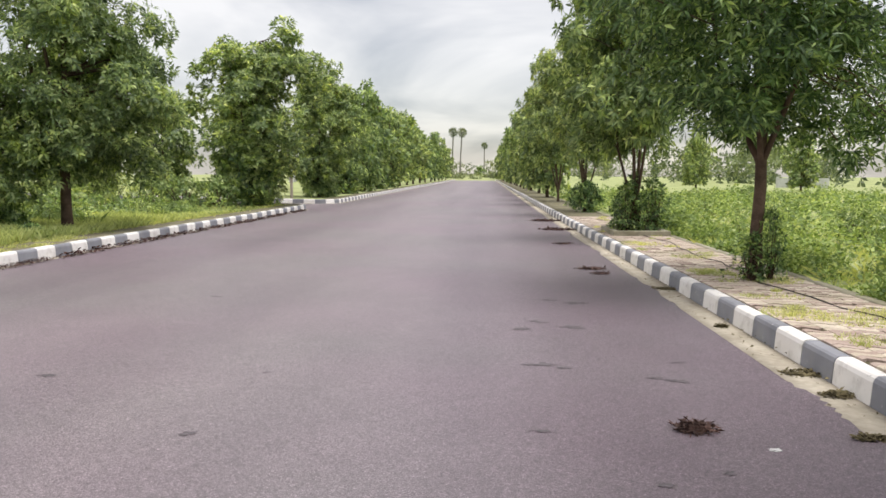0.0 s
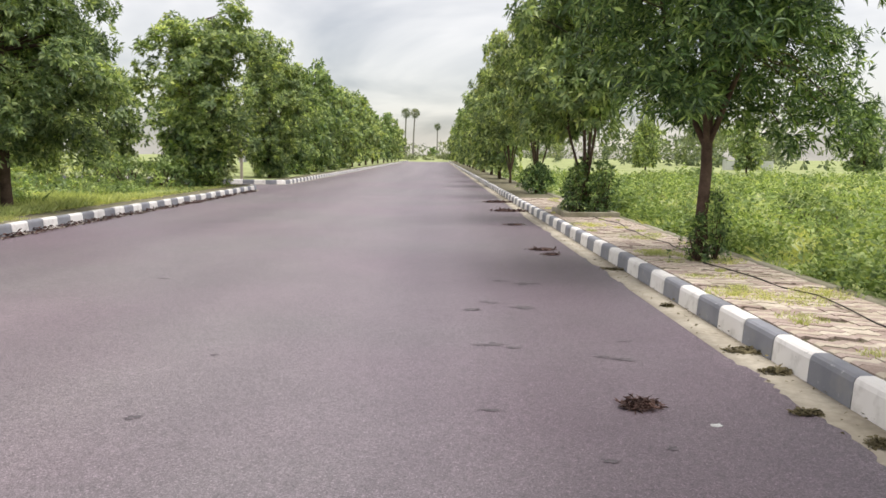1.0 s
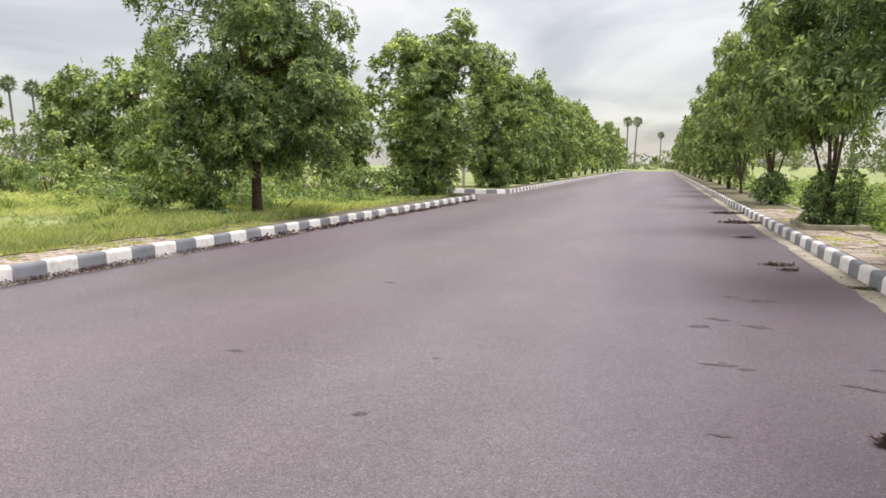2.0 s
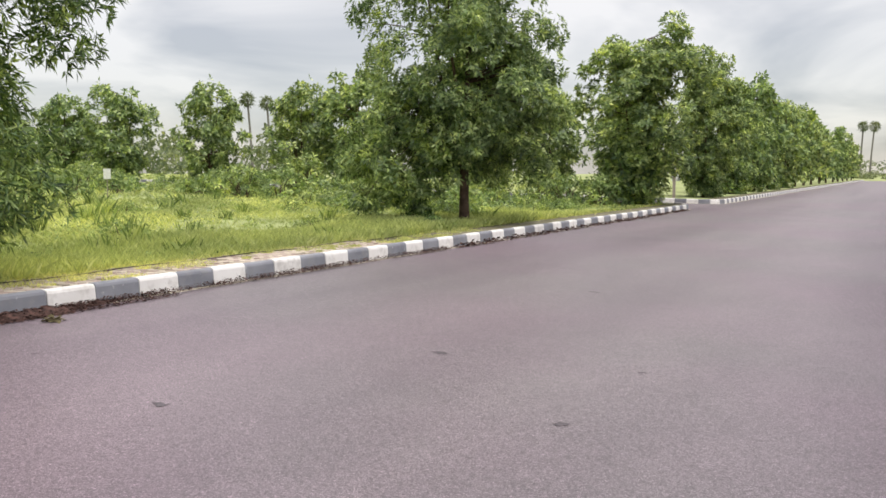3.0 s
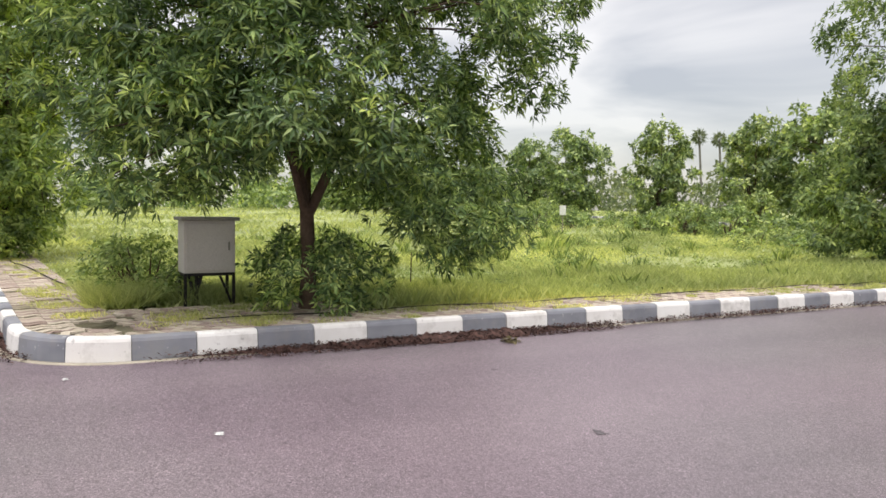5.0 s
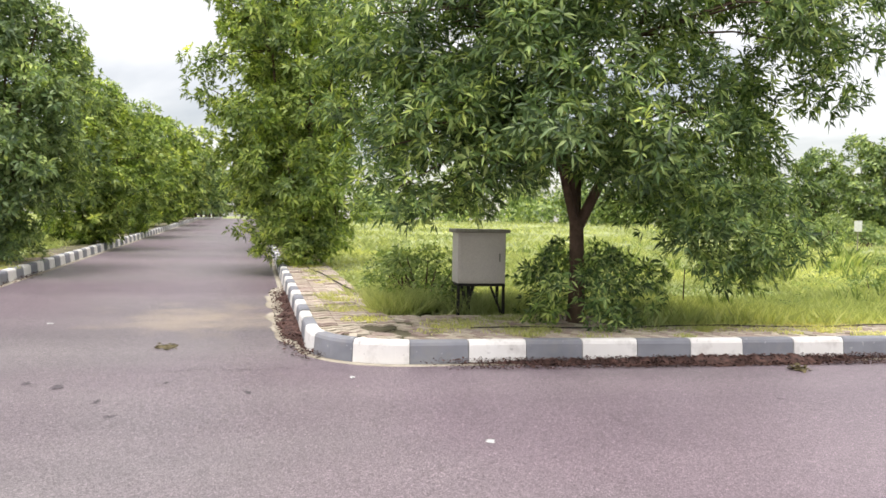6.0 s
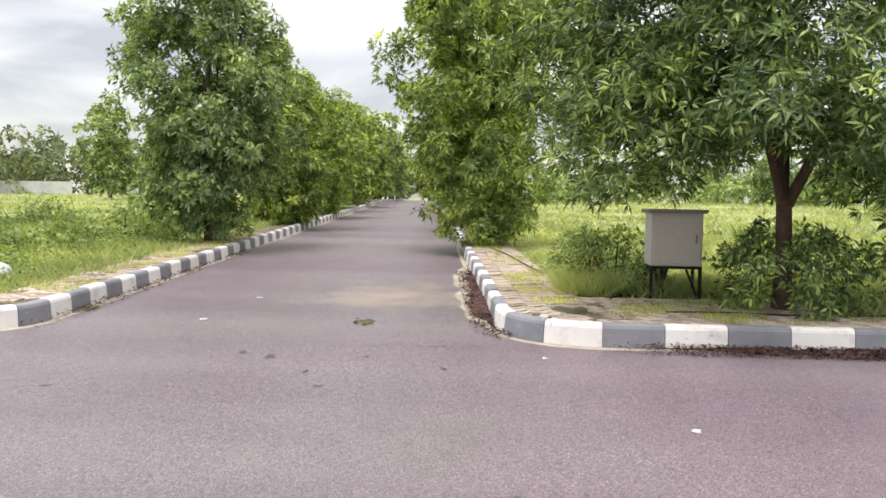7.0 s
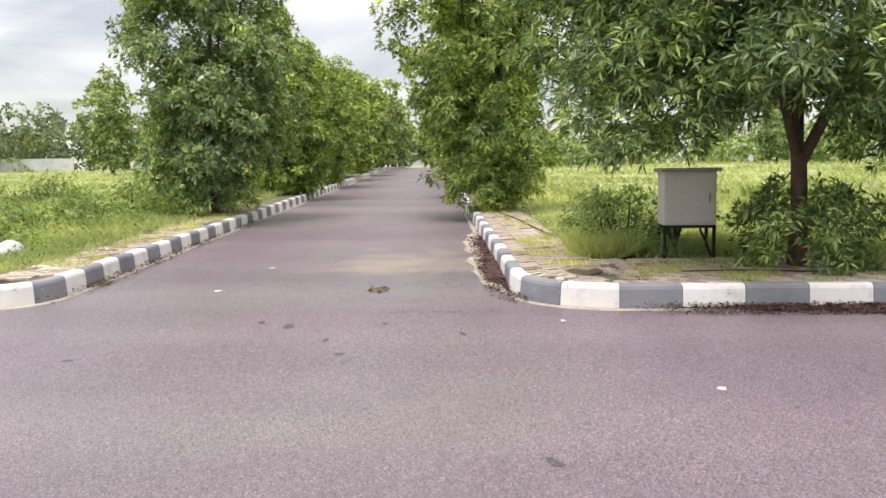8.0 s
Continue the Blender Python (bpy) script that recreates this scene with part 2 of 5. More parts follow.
def paver_material(name, a, b):
    m = base(name, 0.9)
    n, l = links(m)
    info = n.new("ShaderNodeObjectInfo")
    geo = n.new("ShaderNodeNewGeometry")
    s = n.new("ShaderNodeMath")
    s.operation = "ADD"
    l.new(info.outputs["Random"], s.inputs[0])
    l.new(geo.outputs["Random Per Island"], s.inputs[1])
    f = n.new("ShaderNodeMath")
    f.operation = "FRACT"
    l.new(s.outputs[0], f.inputs[0])
    c = ramped(m, f.outputs[0], [(0.0, a), (1.0, b)])
    tc = n.new("ShaderNodeNewGeometry")
    moss = n.new("ShaderNodeTexNoise")
    moss.inputs["Scale"].default_value, moss.inputs["Detail"].default_value = 0.9, 6
    l.new(tc.outputs["Position"], moss.inputs["Vector"])
    grit = n.new("ShaderNodeTexNoise")
    grit.inputs["Scale"].default_value = 60
    l.new(tc.outputs["Position"], grit.inputs["Vector"])
    c = mixed(m, 0.5, c, ramped(m, grit.outputs["Fac"], [(0.3, (0.55, 0.55, 0.55)), (0.7, (1.1, 1.1, 1.1))]), "MULTIPLY")
    c = mixed(m, ramped(m, moss.outputs["Fac"], [(0.57, (0, 0, 0)), (0.74, (0.75, 0.75, 0.75))]), c, (0.115, 0.12, 0.04))
    colour(m, c)
    bumped(m, grit.outputs["Fac"], 0.3, 0.004)
    return m


CREAM = paver_material("cream_pavers", (0.52, 0.44, 0.345), (0.66, 0.58, 0.475))
RED = paver_material("red_brown_pavers", (0.38, 0.29, 0.245), (0.50, 0.40, 0.345))
BED = simple("paving_bed", (0.14, 0.13, 0.075), (0.24, 0.215, 0.14), 2.5, 0.95, 0.4, 0.01, fine=30)

# ---------------------------------------------------------------- mesh helpers


def mesh_np(name, verts, faces, mat, smooth=False):
    """A mesh from an array of places and an array of triangles or quads."""
    verts, faces = np.asarray(verts, np.float32), np.asarray(faces, np.int32)
    me = bpy.data.meshes.new(name)
    k = faces.shape[1]
    me.vertices.add(len(verts))
    me.vertices.foreach_set("co", verts.ravel())
    me.loops.add(faces.size)
    me.loops.foreach_set("vertex_index", faces.ravel())
    me.polygons.add(len(faces))
    me.polygons.foreach_set("loop_start", np.arange(0, faces.size, k, dtype=np.int32))
    me.update(calc_edges=True)
    if smooth:
        me.shade_smooth()
    me.materials.append(mat)
    return me


def bm_mesh(name, bm, mat, smooth=False):
    me = bpy.data.meshes.new(name)
    bmesh.ops.recalc_face_normals(bm, faces=bm.faces)
    bm.to_mesh(me)
    bm.free()
    if smooth:
        me.shade_smooth()
    me.materials.append(mat)
    return me


def child(name, me, parent, label="", at=None):
    ob = new(name, me)
    ob.parent = parent
    if at is not None:
        ob.matrix_basis = at
    return tagged(ob, label)


def part(name, bm, mat, parent, label="", smooth=False):
    return child(name, bm_mesh(name, bm, mat, smooth), parent, label)


def box(bm, lo, hi, bevel=0.0):
    made = bmesh.ops.create_cube(bm, size=1)["verts"]
    for v in made:
        v.co = Vector([(lo[i] + hi[i]) / 2 + v.co[i] * (hi[i] - lo[i]) for i in range(3)])
    if bevel:
        edges = {e for v in made for e in v.link_edges}
        bmesh.ops.bevel(bm, geom=list(edges), offset=bevel, segments=2, affect="EDGES", profile=0.5)
    return bm


def tube(points, radii, sides=8):
    """Rings of a bent, tapered tube: places and quads."""
    pts = np.array(points, float)
    v, f = [], []
    for i, p in enumerate(pts):
        d = pts[min(i + 1, len(pts) - 1)] - pts[max(i - 1, 0)]
        d = d / (np.linalg.norm(d) + 1e-9)
        a = np.cross(d, (0.31, 0.95, 0.05) if abs(d[1]) < 0.9 else (1.0, 0, 0))
        a /= np.linalg.norm(a)
        b = np.cross(d, a)
        for s in range(sides):
            w = 2 * math.pi * s / sides
            v.append(p + radii[i] * (a * math.cos(w) + b * math.sin(w)))
    for i in range(len(pts) - 1):
        for s in range(sides):
            q = (s + 1) % sides
            f.append((i * sides + s, i * sides + q, (i + 1) * sides + q, (i + 1) * sides + s))
    return v, f


def join_tubes(tubes):
    v, f = [], []
    for tv, tf in tubes:
        k = len(v)
        v.extend(tv)
        f.extend([tuple(i + k for i in q) for q in tf])
    return v, f


def gz(x, y=0.0):
    """The ground: level on the avenue, rising gently along the side streets."""
    return 0.018 * min(max(-x - 6.0, 0.0), 60.0) + 0.0025 * min(max(y - 25.0, 0.0), 180.0)


def gz_np(x, y):
    return 0.018 * np.clip(-x - 6.0, 0, 60) + 0.0025 * np.clip(y - 25.0, 0, 180)


KERB_H, KERB_W, BLOCK = 0.225, 0.15, 0.58
XR, XL = 2.52, -7.72
VERGE = 0.19

# ---------------------------------------------------------------- the plan: kerb lines


def arc(cx, cy, r, a0, a1, n=10):
    return [(cx + r * math.cos(radians(a0 + (a1 - a0) * i / n)), cy + r * math.sin(radians(a0 + (a1 - a0) * i / n))) for i in range(n + 1)]


LEAN = 0.062
N_IN = lambda x: 0.142 + LEAN * (x + 8.66)
S_IN = lambda x: -4.642 + LEAN * (x + 9.08)
LINE_R = [(XR, -40.0), (XR, 205.0)]
LINE_N = [(-120.0, N_IN(-120)), *arc(-8.72, 1.14, 1.0, -86.5, 0), (XL, 33.9), *arc(-8.92, 33.9, 1.2, 0, 90), (-120.0, 35.1)]
LINE_S = [(XL, -40.0), *arc(-8.45, -5.336, 0.73, 0, 93.5), (-120.0, S_IN(-120))]
LINE_F = [(-120.0, 40.6), *arc(-8.92, 41.8, 1.2, -90, 0), (XL, 205.0)]


class Line:
    """A kerb line as a polyline, with its length and its normal to the side of the verge."""

    def __init__(self, pts, side):
        pts = [p for i, p in enumerate(pts) if i == 0 or math.dist(p, pts[i - 1]) > 1e-4]
        self.p = np.array(pts, float)
        d = np.diff(self.p, axis=0)
        self.l = np.hypot(d[:, 0], d[:, 1])
        self.s = np.concatenate([[0], np.cumsum(self.l)])
        self.t = d / self.l[:, None]
        self.side = side

    def at(self, s):
        i = int(np.clip(np.searchsorted(self.s, s, "right") - 1, 0, len(self.l) - 1))
        t = self.t[i]
        return self.p[i] + t * (s - self.s[i]), t, np.array((-t[1], t[0])) * self.side

    def off(self, s, d):
        """A place d metres behind the kerb's face, with normals blended at the bends."""
        p, t, n = self.at(s)
        n2 = self.at(max(s - 0.04, 0))[2] + self.at(min(s + 0.04, self.s[-1]))[2]
        n2 = n2 / np.linalg.norm(n2)
        return p + n2 * d


KR, KN, KS, KF = Line(LINE_R, -1), Line(LINE_N, 1), Line(LINE_S, 1), Line(LINE_F, 1)

# ---------------------------------------------------------------- ground and road


def graded(lo, hi, marks, near, far):
    """Steps that are fine near the middle and coarse far off, with given marks among them."""
    vals, v, step = [0.0], 0.0, near
    for sign, end in ((1, hi), (-1, lo)):
        v, step = 0.0, near
        while abs(v) < abs(end):
            step = near + abs(v) * far
            v += sign * step
            vals.append(max(min(v, hi), lo))
    vals = sorted({round(a, 3) for a in vals} | set(marks))
    return np.array([a for i, a in enumerate(vals) if a in marks or not any(0 < abs(a - b) < 0.08 for b in marks)])


def low_ground(x, y):
    """Where the ground sheet dips under roads and verges."""
    road = (x > XL - 0.46) & (x < XR + 0.46)
    side = (x <= XL) & (y > S_IN(x) - 0.46) & (y < N_IN(x) + 0.46) & (x > -140)
    side2 = (x <= XL) & (y > 34.6) & (y < 41.1) & (x > -140)
    corner = (x <= XL) & (x > -9.3) & (((y > -5.5) & (y < 0.5)) | ((y > 34.3) & (y < 41.4)))
    return (road & (y < 208) & (y > -40)) | side | side2 | corner


gx = graded(-1800, 1800, (XL - 0.47, XL - 0.45, XR + 0.45, XR + 0.47, -9.32, -9.28), 0.3, 0.055)
gy = graded(-1800, 1800, (34.28, 34.32, 34.58, 34.62, 41.08, 41.12, 41.38, 41.42), 0.3, 0.055)
X, Y = np.meshgrid(gx, gy, indexing="ij")
rough_ground = 0.06 * np.sin(X * 0.63 + 1.7 * np.sin(Y * 0.31)) * np.cos(Y * 0.57 + X * 0.11) + 0.02 * np.sin(X * 2.1 + Y * 1.7)
away = np.clip((np.maximum(-X - 9.6, X - 4.6)) / 3.0, 0, 1)
Z = gz_np(X, Y) + np.where(low_ground(X, Y), -0.08, 0.135 + rough_ground * away)
# a low grassy bank closes the far end of the avenue
Z += 1.6 * np.exp(-((Y - 232) / 14.0) ** 2) * np.exp(-((X + 2) / 60.0) ** 2)
nx, ny = len(gx), len(gy)
idx = np.arange(nx * ny).reshape(nx, ny)
quads = np.stack([idx[:-1, :-1].ravel(), idx[1:, :-1].ravel(), idx[1:, 1:].ravel(), idx[:-1, 1:].ravel()], 1)
ground = new("ground", mesh_np("ground", np.stack([X.ravel(), Y.ravel(), Z.ravel()], 1), quads, SOIL, True))
tagged(ground, "open green plot ground with soil between weeds", "ground", kind="structure")


def sheet(name, xs, ys, z0, mat):
    X, Y = np.meshgrid(np.array(xs), np.array(ys), indexing="ij")
    Z = gz_np(X, Y) + z0
    k = np.arange(X.size).reshape(X.shape)
    q = np.stack([k[:-1, :-1].ravel(), k[1:, :-1].ravel(), k[1:, 1:].ravel(), k[:-1, 1:].ravel()], 1)
    return new(name, mesh_np(name, np.stack([X.ravel(), Y.ravel(), Z.ravel()], 1), q, mat, True))


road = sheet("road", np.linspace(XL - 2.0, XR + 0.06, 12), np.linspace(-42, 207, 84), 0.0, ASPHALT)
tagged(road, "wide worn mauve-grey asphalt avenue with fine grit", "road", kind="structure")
for nm, y0, y1 in (("road_side_street", -5.0, 0.4), ("road_far_street", 35.0, 40.7)):
    xs = np.linspace(-122, XL - 2.0, 60)
    lean = LEAN if y0 < 0 else 0.0
    Xs, Ts = np.meshgrid(xs, np.linspace(0, 1, 5), indexing="ij")
    Ys = y0 + (y1 - y0) * Ts + lean * (Xs + 9)
    k = np.arange(Xs.size).reshape(Xs.shape)
    q = np.stack([k[:-1, :-1].ravel(), k[1:, :-1].ravel(), k[1:, 1:].ravel(), k[:-1, 1:].ravel()], 1)
    ob = new(nm, mesh_np(nm, np.stack([Xs.ravel(), Ys.ravel(), gz_np(Xs, Ys).ravel()], 1), q, ASPHALT, True))
    tagged(ob, "narrow grey asphalt side street between two tree rows", "road", kind="structure")


def ribbon(name, line, s0, s1, d0, d1, z_top, mat, step=0.5, skirt=0.12, label="", category=""):
    """A strip that follows a kerb line, with its own thickness."""
    ss = sorted({*np.arange(s0, s1, step if s1 - s0 < 60 else 1.5).tolist(), s1, *[float(s) for s in line.s if s0 < s < s1]})
    v, f = [], []
    for s in ss:
        a, b = line.off(s, d0), line.off(s, d1)
        za, zb = gz(*a) + z_top, gz(*b) + z_top
        v += [(a[0], a[1], za - skirt), (a[0], a[1], za), (b[0], b[1], zb), (b[0], b[1], zb - skirt)]
    for i in range(len(ss) - 1):
        for j in range(3):
            k = i * 4 + j
            f.append((k, k + 4, k + 5, k + 1) if line.side < 0 else (k, k + 1, k + 5, k + 4))
    ob = new(name, mesh_np(name, v, f, mat))
    return tagged(ob, label, category, kind="structure")


LEN = {k: float(k.s[-1]) for k in (KR, KN, KS, KF)}
verge_label = "paved verge bed with soil and moss behind the kerb"
ribbon("pavement_right", KR, 0, LEN[KR], KERB_W, 1.47, VERGE, BED, label=verge_label, category="pavement")
ribbon("trim_right", KR, 0, LEN[KR], 1.475, 1.62, VERGE + 0.03, EDGING, label="mossy concrete edging strip along the verge", category="edging")
ribbon("pavement_plot", KN, 0, LEN[KN], KERB_W, 1.0, VERGE, BED, label=verge_label, category="pavement")
ribbon("pavement_corner", KN, float(KN.s[11]) - 0.1, float(KN.s[11]) + 2.6, 1.003, 1.95, VERGE, BED, label="mossy paved corner round the steel cabinet", category="pavement")
ribbon("pavement_south", KS, 0, LEN[KS], KERB_W, 0.95, VERGE, BED, label=verge_label, category="pavement")
ribbon("pavement_far", KF, 0, LEN[KF], KERB_W, 1.0, VERGE, BED, label=verge_label, category="pavement")
ribbon("gutter_right", KR, 0, LEN[KR], -0.29, 0.0, 0.006, CONCRETE, skirt=0.02, label="sandy pale concrete gutter strip beside the kerb", category="gutter")
for nm, k in (("gutter_plot", KN), ("gutter_south", KS), ("gutter_far", KF)):
    ribbon(nm, k, 0, LEN[k], -0.09, 0.0, 0.006, CONCRETE, skirt=0.02, label="thin pale concrete gutter lip beside the kerb", category="gutter")

# ---------------------------------------------------------------- trees


def leaf_cloud(rng, place, axis, length, per, droop=0.35, width=0.27):
    """Rosettes of narrow leaves: each place bears a whorl of leaves round its axis."""
    n = len(place)
    ax = axis / (np.linalg.norm(axis, axis=1, keepdims=True) + 1e-9)
    ref = np.where(np.abs(ax[:, 2:3]) < 0.9, [[0, 0, 1.0]], [[1.0, 0, 0]])
    u = np.cross(ax, ref)
    u /= np.linalg.norm(u, axis=1, keepdims=True)
    w = np.cross(ax, u)
    P, A, U, W = (np.repeat(q, per, axis=0) for q in (place, ax, u, w))
    ang = (np.tile(np.arange(per), n) / per + np.repeat(rng.random(n), per)) * 2 * np.pi + rng.normal(0, 0.25, n * per)
    lift = rng.uniform(0.1, 0.95, n * per)[:, None]
    D = (U * np.cos(ang)[:, None] + W * np.sin(ang)[:, None]) * (1.15 - 0.4 * lift) + A * lift
    D[:, 2] -= droop * rng.uniform(0.4, 1.3, n * per)
    D /= np.linalg.norm(D, axis=1, keepdims=True)
    L = length * rng.uniform(0.7, 1.25, n * per)[:, None]
    side = np.cross(D, A + 0.35 * rng.normal(0, 1, (n * per, 3)))
    side /= np.linalg.norm(side, axis=1, keepdims=True) + 1e-9
    up = np.cross(side, D)
    Wd = L * width * rng.uniform(0.8, 1.2, n * per)[:, None]
    a = P + D * 0.02
    mid = P + D * L * 0.48 + up * L * 0.05
    tip = P + D * L
    tip[:, 2] -= (L[:, 0] * 0.12 * droop * 2)
    V = np.stack([a, mid + side * Wd * 0.5, tip, mid - side * Wd * 0.5], 1).reshape(-1, 3)
    k = np.arange(n * per)[:, None] * 4
    F = np.concatenate([k + [[0, 1, 2]], k + [[0, 2, 3]]], 0)
    return V, F


def crown_places(rng, z0, z1, radius, clumps, per, spread, shape, core=0.2, hang=0.0, leaders=1):
    """Places and axes of leaf whorls, gathered in clumps inside an uneven crown."""
    lead = max(1, leaders)
    la = rng.random() * 6.28 + np.arange(lead) * 6.28 / lead + rng.normal(0, 0.3, lead)
    lr = radius * (0.42 if lead > 1 else 0.0) * rng.uniform(0.7, 1.2, lead)
    lh = np.concatenate([[1.0], rng.uniform(0.74, 0.95, lead)])[:lead]
    pick = rng.integers(0, lead, clumps)
    t = rng.beta(1.2, 1.2, clumps)
    z = z0 + (z1 - z0) * t * lh[pick]
    prof = np.interp(t, [p[0] for p in shape], [p[1] for p in shape])
    th = rng.random(clumps) * 2 * np.pi
    lobes = 1 + 0.16 * np.sin(th * 3 + rng.random() * 6 + t * 4) + 0.12 * np.sin(th * 5 + t * 9)
    r = radius * (0.72 if lead > 1 else 1.0) * prof * lobes * np.sqrt(rng.uniform(core, 1.0, clumps))
    pull = np.clip(t * 1.6, 0.25, 1.0)
    c = np.stack([r * np.cos(th) + lr[pick] * np.cos(la[pick]) * pull, r * np.sin(th) + lr[pick] * np.sin(la[pick]) * pull, z], 1)
    size = spread * rng.uniform(0.65, 1.3, clumps)
    C = np.repeat(c, per, axis=0)
    dirs = rng.normal(0, 1, (clumps * per, 3))
    dirs /= np.linalg.norm(dirs, axis=1, keepdims=True)
    rad = np.repeat(size, per)[:, None] * rng.uniform(0.12, 1.0, (clumps * per, 1)) ** 0.4
    place = C + dirs * rad * np.array([1.0, 1.0, 0.75])
    place[:, 2] -= hang * np.clip((np.hypot(place[:, 0], place[:, 1]) / radius) ** 1.7, 0, 1.3)
    c[:, 2] -= hang * np.clip((np.hypot(c[:, 0], c[:, 1]) / radius) ** 1.7, 0, 1.3)
    outward = place * np.array([1, 1, 0.0])
    outward /= np.linalg.norm(outward, axis=1, keepdims=True) + 1e-6
    axis = dirs * 0.7 + outward * 0.7 + np.array([0, 0, 0.45])
    return c, place, axis


ROUND = [(0, 0.55), (0.15, 0.88), (0.4, 1.0), (0.65, 0.86), (0.85, 0.55), (1, 0.16)]
COLUMN = [(0, 0.7), (0.2, 0.98), (0.5, 1.0), (0.75, 0.78), (0.9, 0.45), (1, 0.12)]
CONE = [(0, 0.8), (0.15, 1.0), (0.4, 0.92), (0.7, 0.62), (0.9, 0.3), (1, 0.06)]


def make_tree(seed, height, radius, bare, trunk_r, leaves, leaf_len, shape, mat, clumps, fork=1.2, stems=4, skirt=0, skirt_at=(0.0, 0.0), per=7, spread=0.5, core=0.2, stem_list=None, detail=8, hang=0.0, leaders=4, lobes=(), leaf_w=0.27):
    """An avenue tree: an Empty at its foot with a trunk, limbs and a crown of leaf whorls."""
    rng = np.random.default_rng(seed)
    root = new("avenue_tree")
    root.empty_display_size = 0.3
    whorls = max(1, leaves // (clumps * per))
    centres, place, axis = crown_places(rng, bare, height, radius, clumps, whorls, spread, shape, core, hang, leaders)
    for lx, ly, lz0, lz1, lrad, ln in lobes:
        # a bough that carries leaves out beyond the round of the crown
        c2, p2, a2 = crown_places(rng, lz0, lz1, lrad, ln, whorls, spread * 0.9, ROUND, 0.05)
        off = np.array([lx, ly, 0.0])
        centres, place, axis = np.concatenate([c2 + off, centres]), np.concatenate([p2 + off, place]), np.concatenate([a2, axis])
    wob = rng.normal(0, 0.011, (4, 2))
    pts = [(0, 0, -0.05), (0.0, 0.0, 0.06), (wob[0, 0], wob[0, 1], fork * 0.4), (wob[1, 0], wob[1, 1], fork * 0.8), (wob[2, 0], wob[2, 1], fork + 0.08)]
    v, f = tube(pts, [trunk_r * 1.5, trunk_r * 1.2, trunk_r, trunk_r * 0.95, trunk_r * 0.9], detail + 2)
    child("trunk", mesh_np("trunk", v, f, BARK, True), root)
    top = np.array(pts[-1])
    if stem_list is None:
        stem_list = []
        for i in range(stems):
            a = 2 * math.pi * (i + rng.uniform(-0.25, 0.25)) / stems
            reach = radius * rng.uniform(0.35, 0.6)
            stem_list.append((reach * math.cos(a), reach * math.sin(a), height * rng.uniform(0.66, 0.82)))
        stem_list[0] = (0.1, -0.05, height * 0.9)
    stem_pts = []
    for i, e in enumerate(stem_list):
        e = np.array(e)
        m1 = top + (e - top) * 0.3 + np.array([(e[0] - top[0]) * 0.18, (e[1] - top[1]) * 0.18, 0.0]) + rng.normal(0, 0.05, 3)
        m2 = top + (e - top) * 0.65 + rng.normal(0, 0.08, 3)
        r = trunk_r * (0.72 if i < 2 else 0.55)
        stem_pts.append((np.array([top - (0, 0, 0.12), m1, m2, e]), r))
    near_c = [[] for _ in stem_pts]
    for c in centres[: max(30, clumps // 2)]:
        best, where = 1e9, None
        for i, (sp, r) in enumerate(stem_pts):
            for k in (1, 2, 3):
                d = np.linalg.norm(c - sp[k]) + (0.5 if sp[k][2] > c[2] else 0)
                if d < best:
                    best, where = d, (i, k)
        near_c[where[0]].append((c, where[1]))
    for (sp, r), cs in zip(stem_pts, near_c):
        tubes = [tube(sp, [r, r * 0.75, r * 0.45, r * 0.15], detail)]
        for c, k in cs:
            a = sp[k]
            mid = (a + c) / 2 + np.array([0, 0, 0.12]) + rng.normal(0, 0.05, 3)
            tubes.append(tube([a, mid, c], [r * 0.26, r * 0.18, 0.008], 4))
        v, f = join_tubes(tubes)
        child("limb", mesh_np("limb", v, f, BARK, True), root)
    V, F = leaf_cloud(rng, place, axis, leaf_len, per, 0.35, leaf_w)
    if skirt:
        # young shoots round the foot of the trunk
        h = skirt
        _, p2, a2 = crown_places(rng, 0.1, h, h * 0.5 + 0.5, int(46 * h), 13, 0.22, [(0, 0.8), (0.5, 1.0), (1, 0.3)], 0.1)
        p2[:, 2] = np.maximum(p2[:, 2], 0.05)
        p2[:, :2] += skirt_at
        V2, F2 = leaf_cloud(rng, p2, a2, leaf_len * 0.82, 7, 0.35, 0.24)
        child("undergrowth", mesh_np("undergrowth", V2, F2, mat), root, "dark leafy shoots at the foot of the trunk")
    child("crown", mesh_np("crown", V, F, mat), root)
    return root


def stand(ob, x, y, turn=0.0, size=1.0, tall=1.0, lift=VERGE - 0.02):
    ob.matrix_basis = pose(x, y, gz(x, y) + lift, 0, 0, turn)
    ob.scale = (size, size, size * tall)
    return ob


class Kind:
    """A built thing whose first use is the thing itself and whose later uses are copies."""

    def __init__(self, root):
        self.root, self.used = root, False

    def put(self, x, y, turn, size=1.0, tall=1.0, label="", category="tree", group="", lift=VERGE - 0.02):
        ob = self.root if not self.used else copy_thing(self.root, Matrix.Identity(4))
        self.used = True
        stand(ob, x, y, turn, size, tall, lift=lift)
        return tagged(ob, label, category, group)


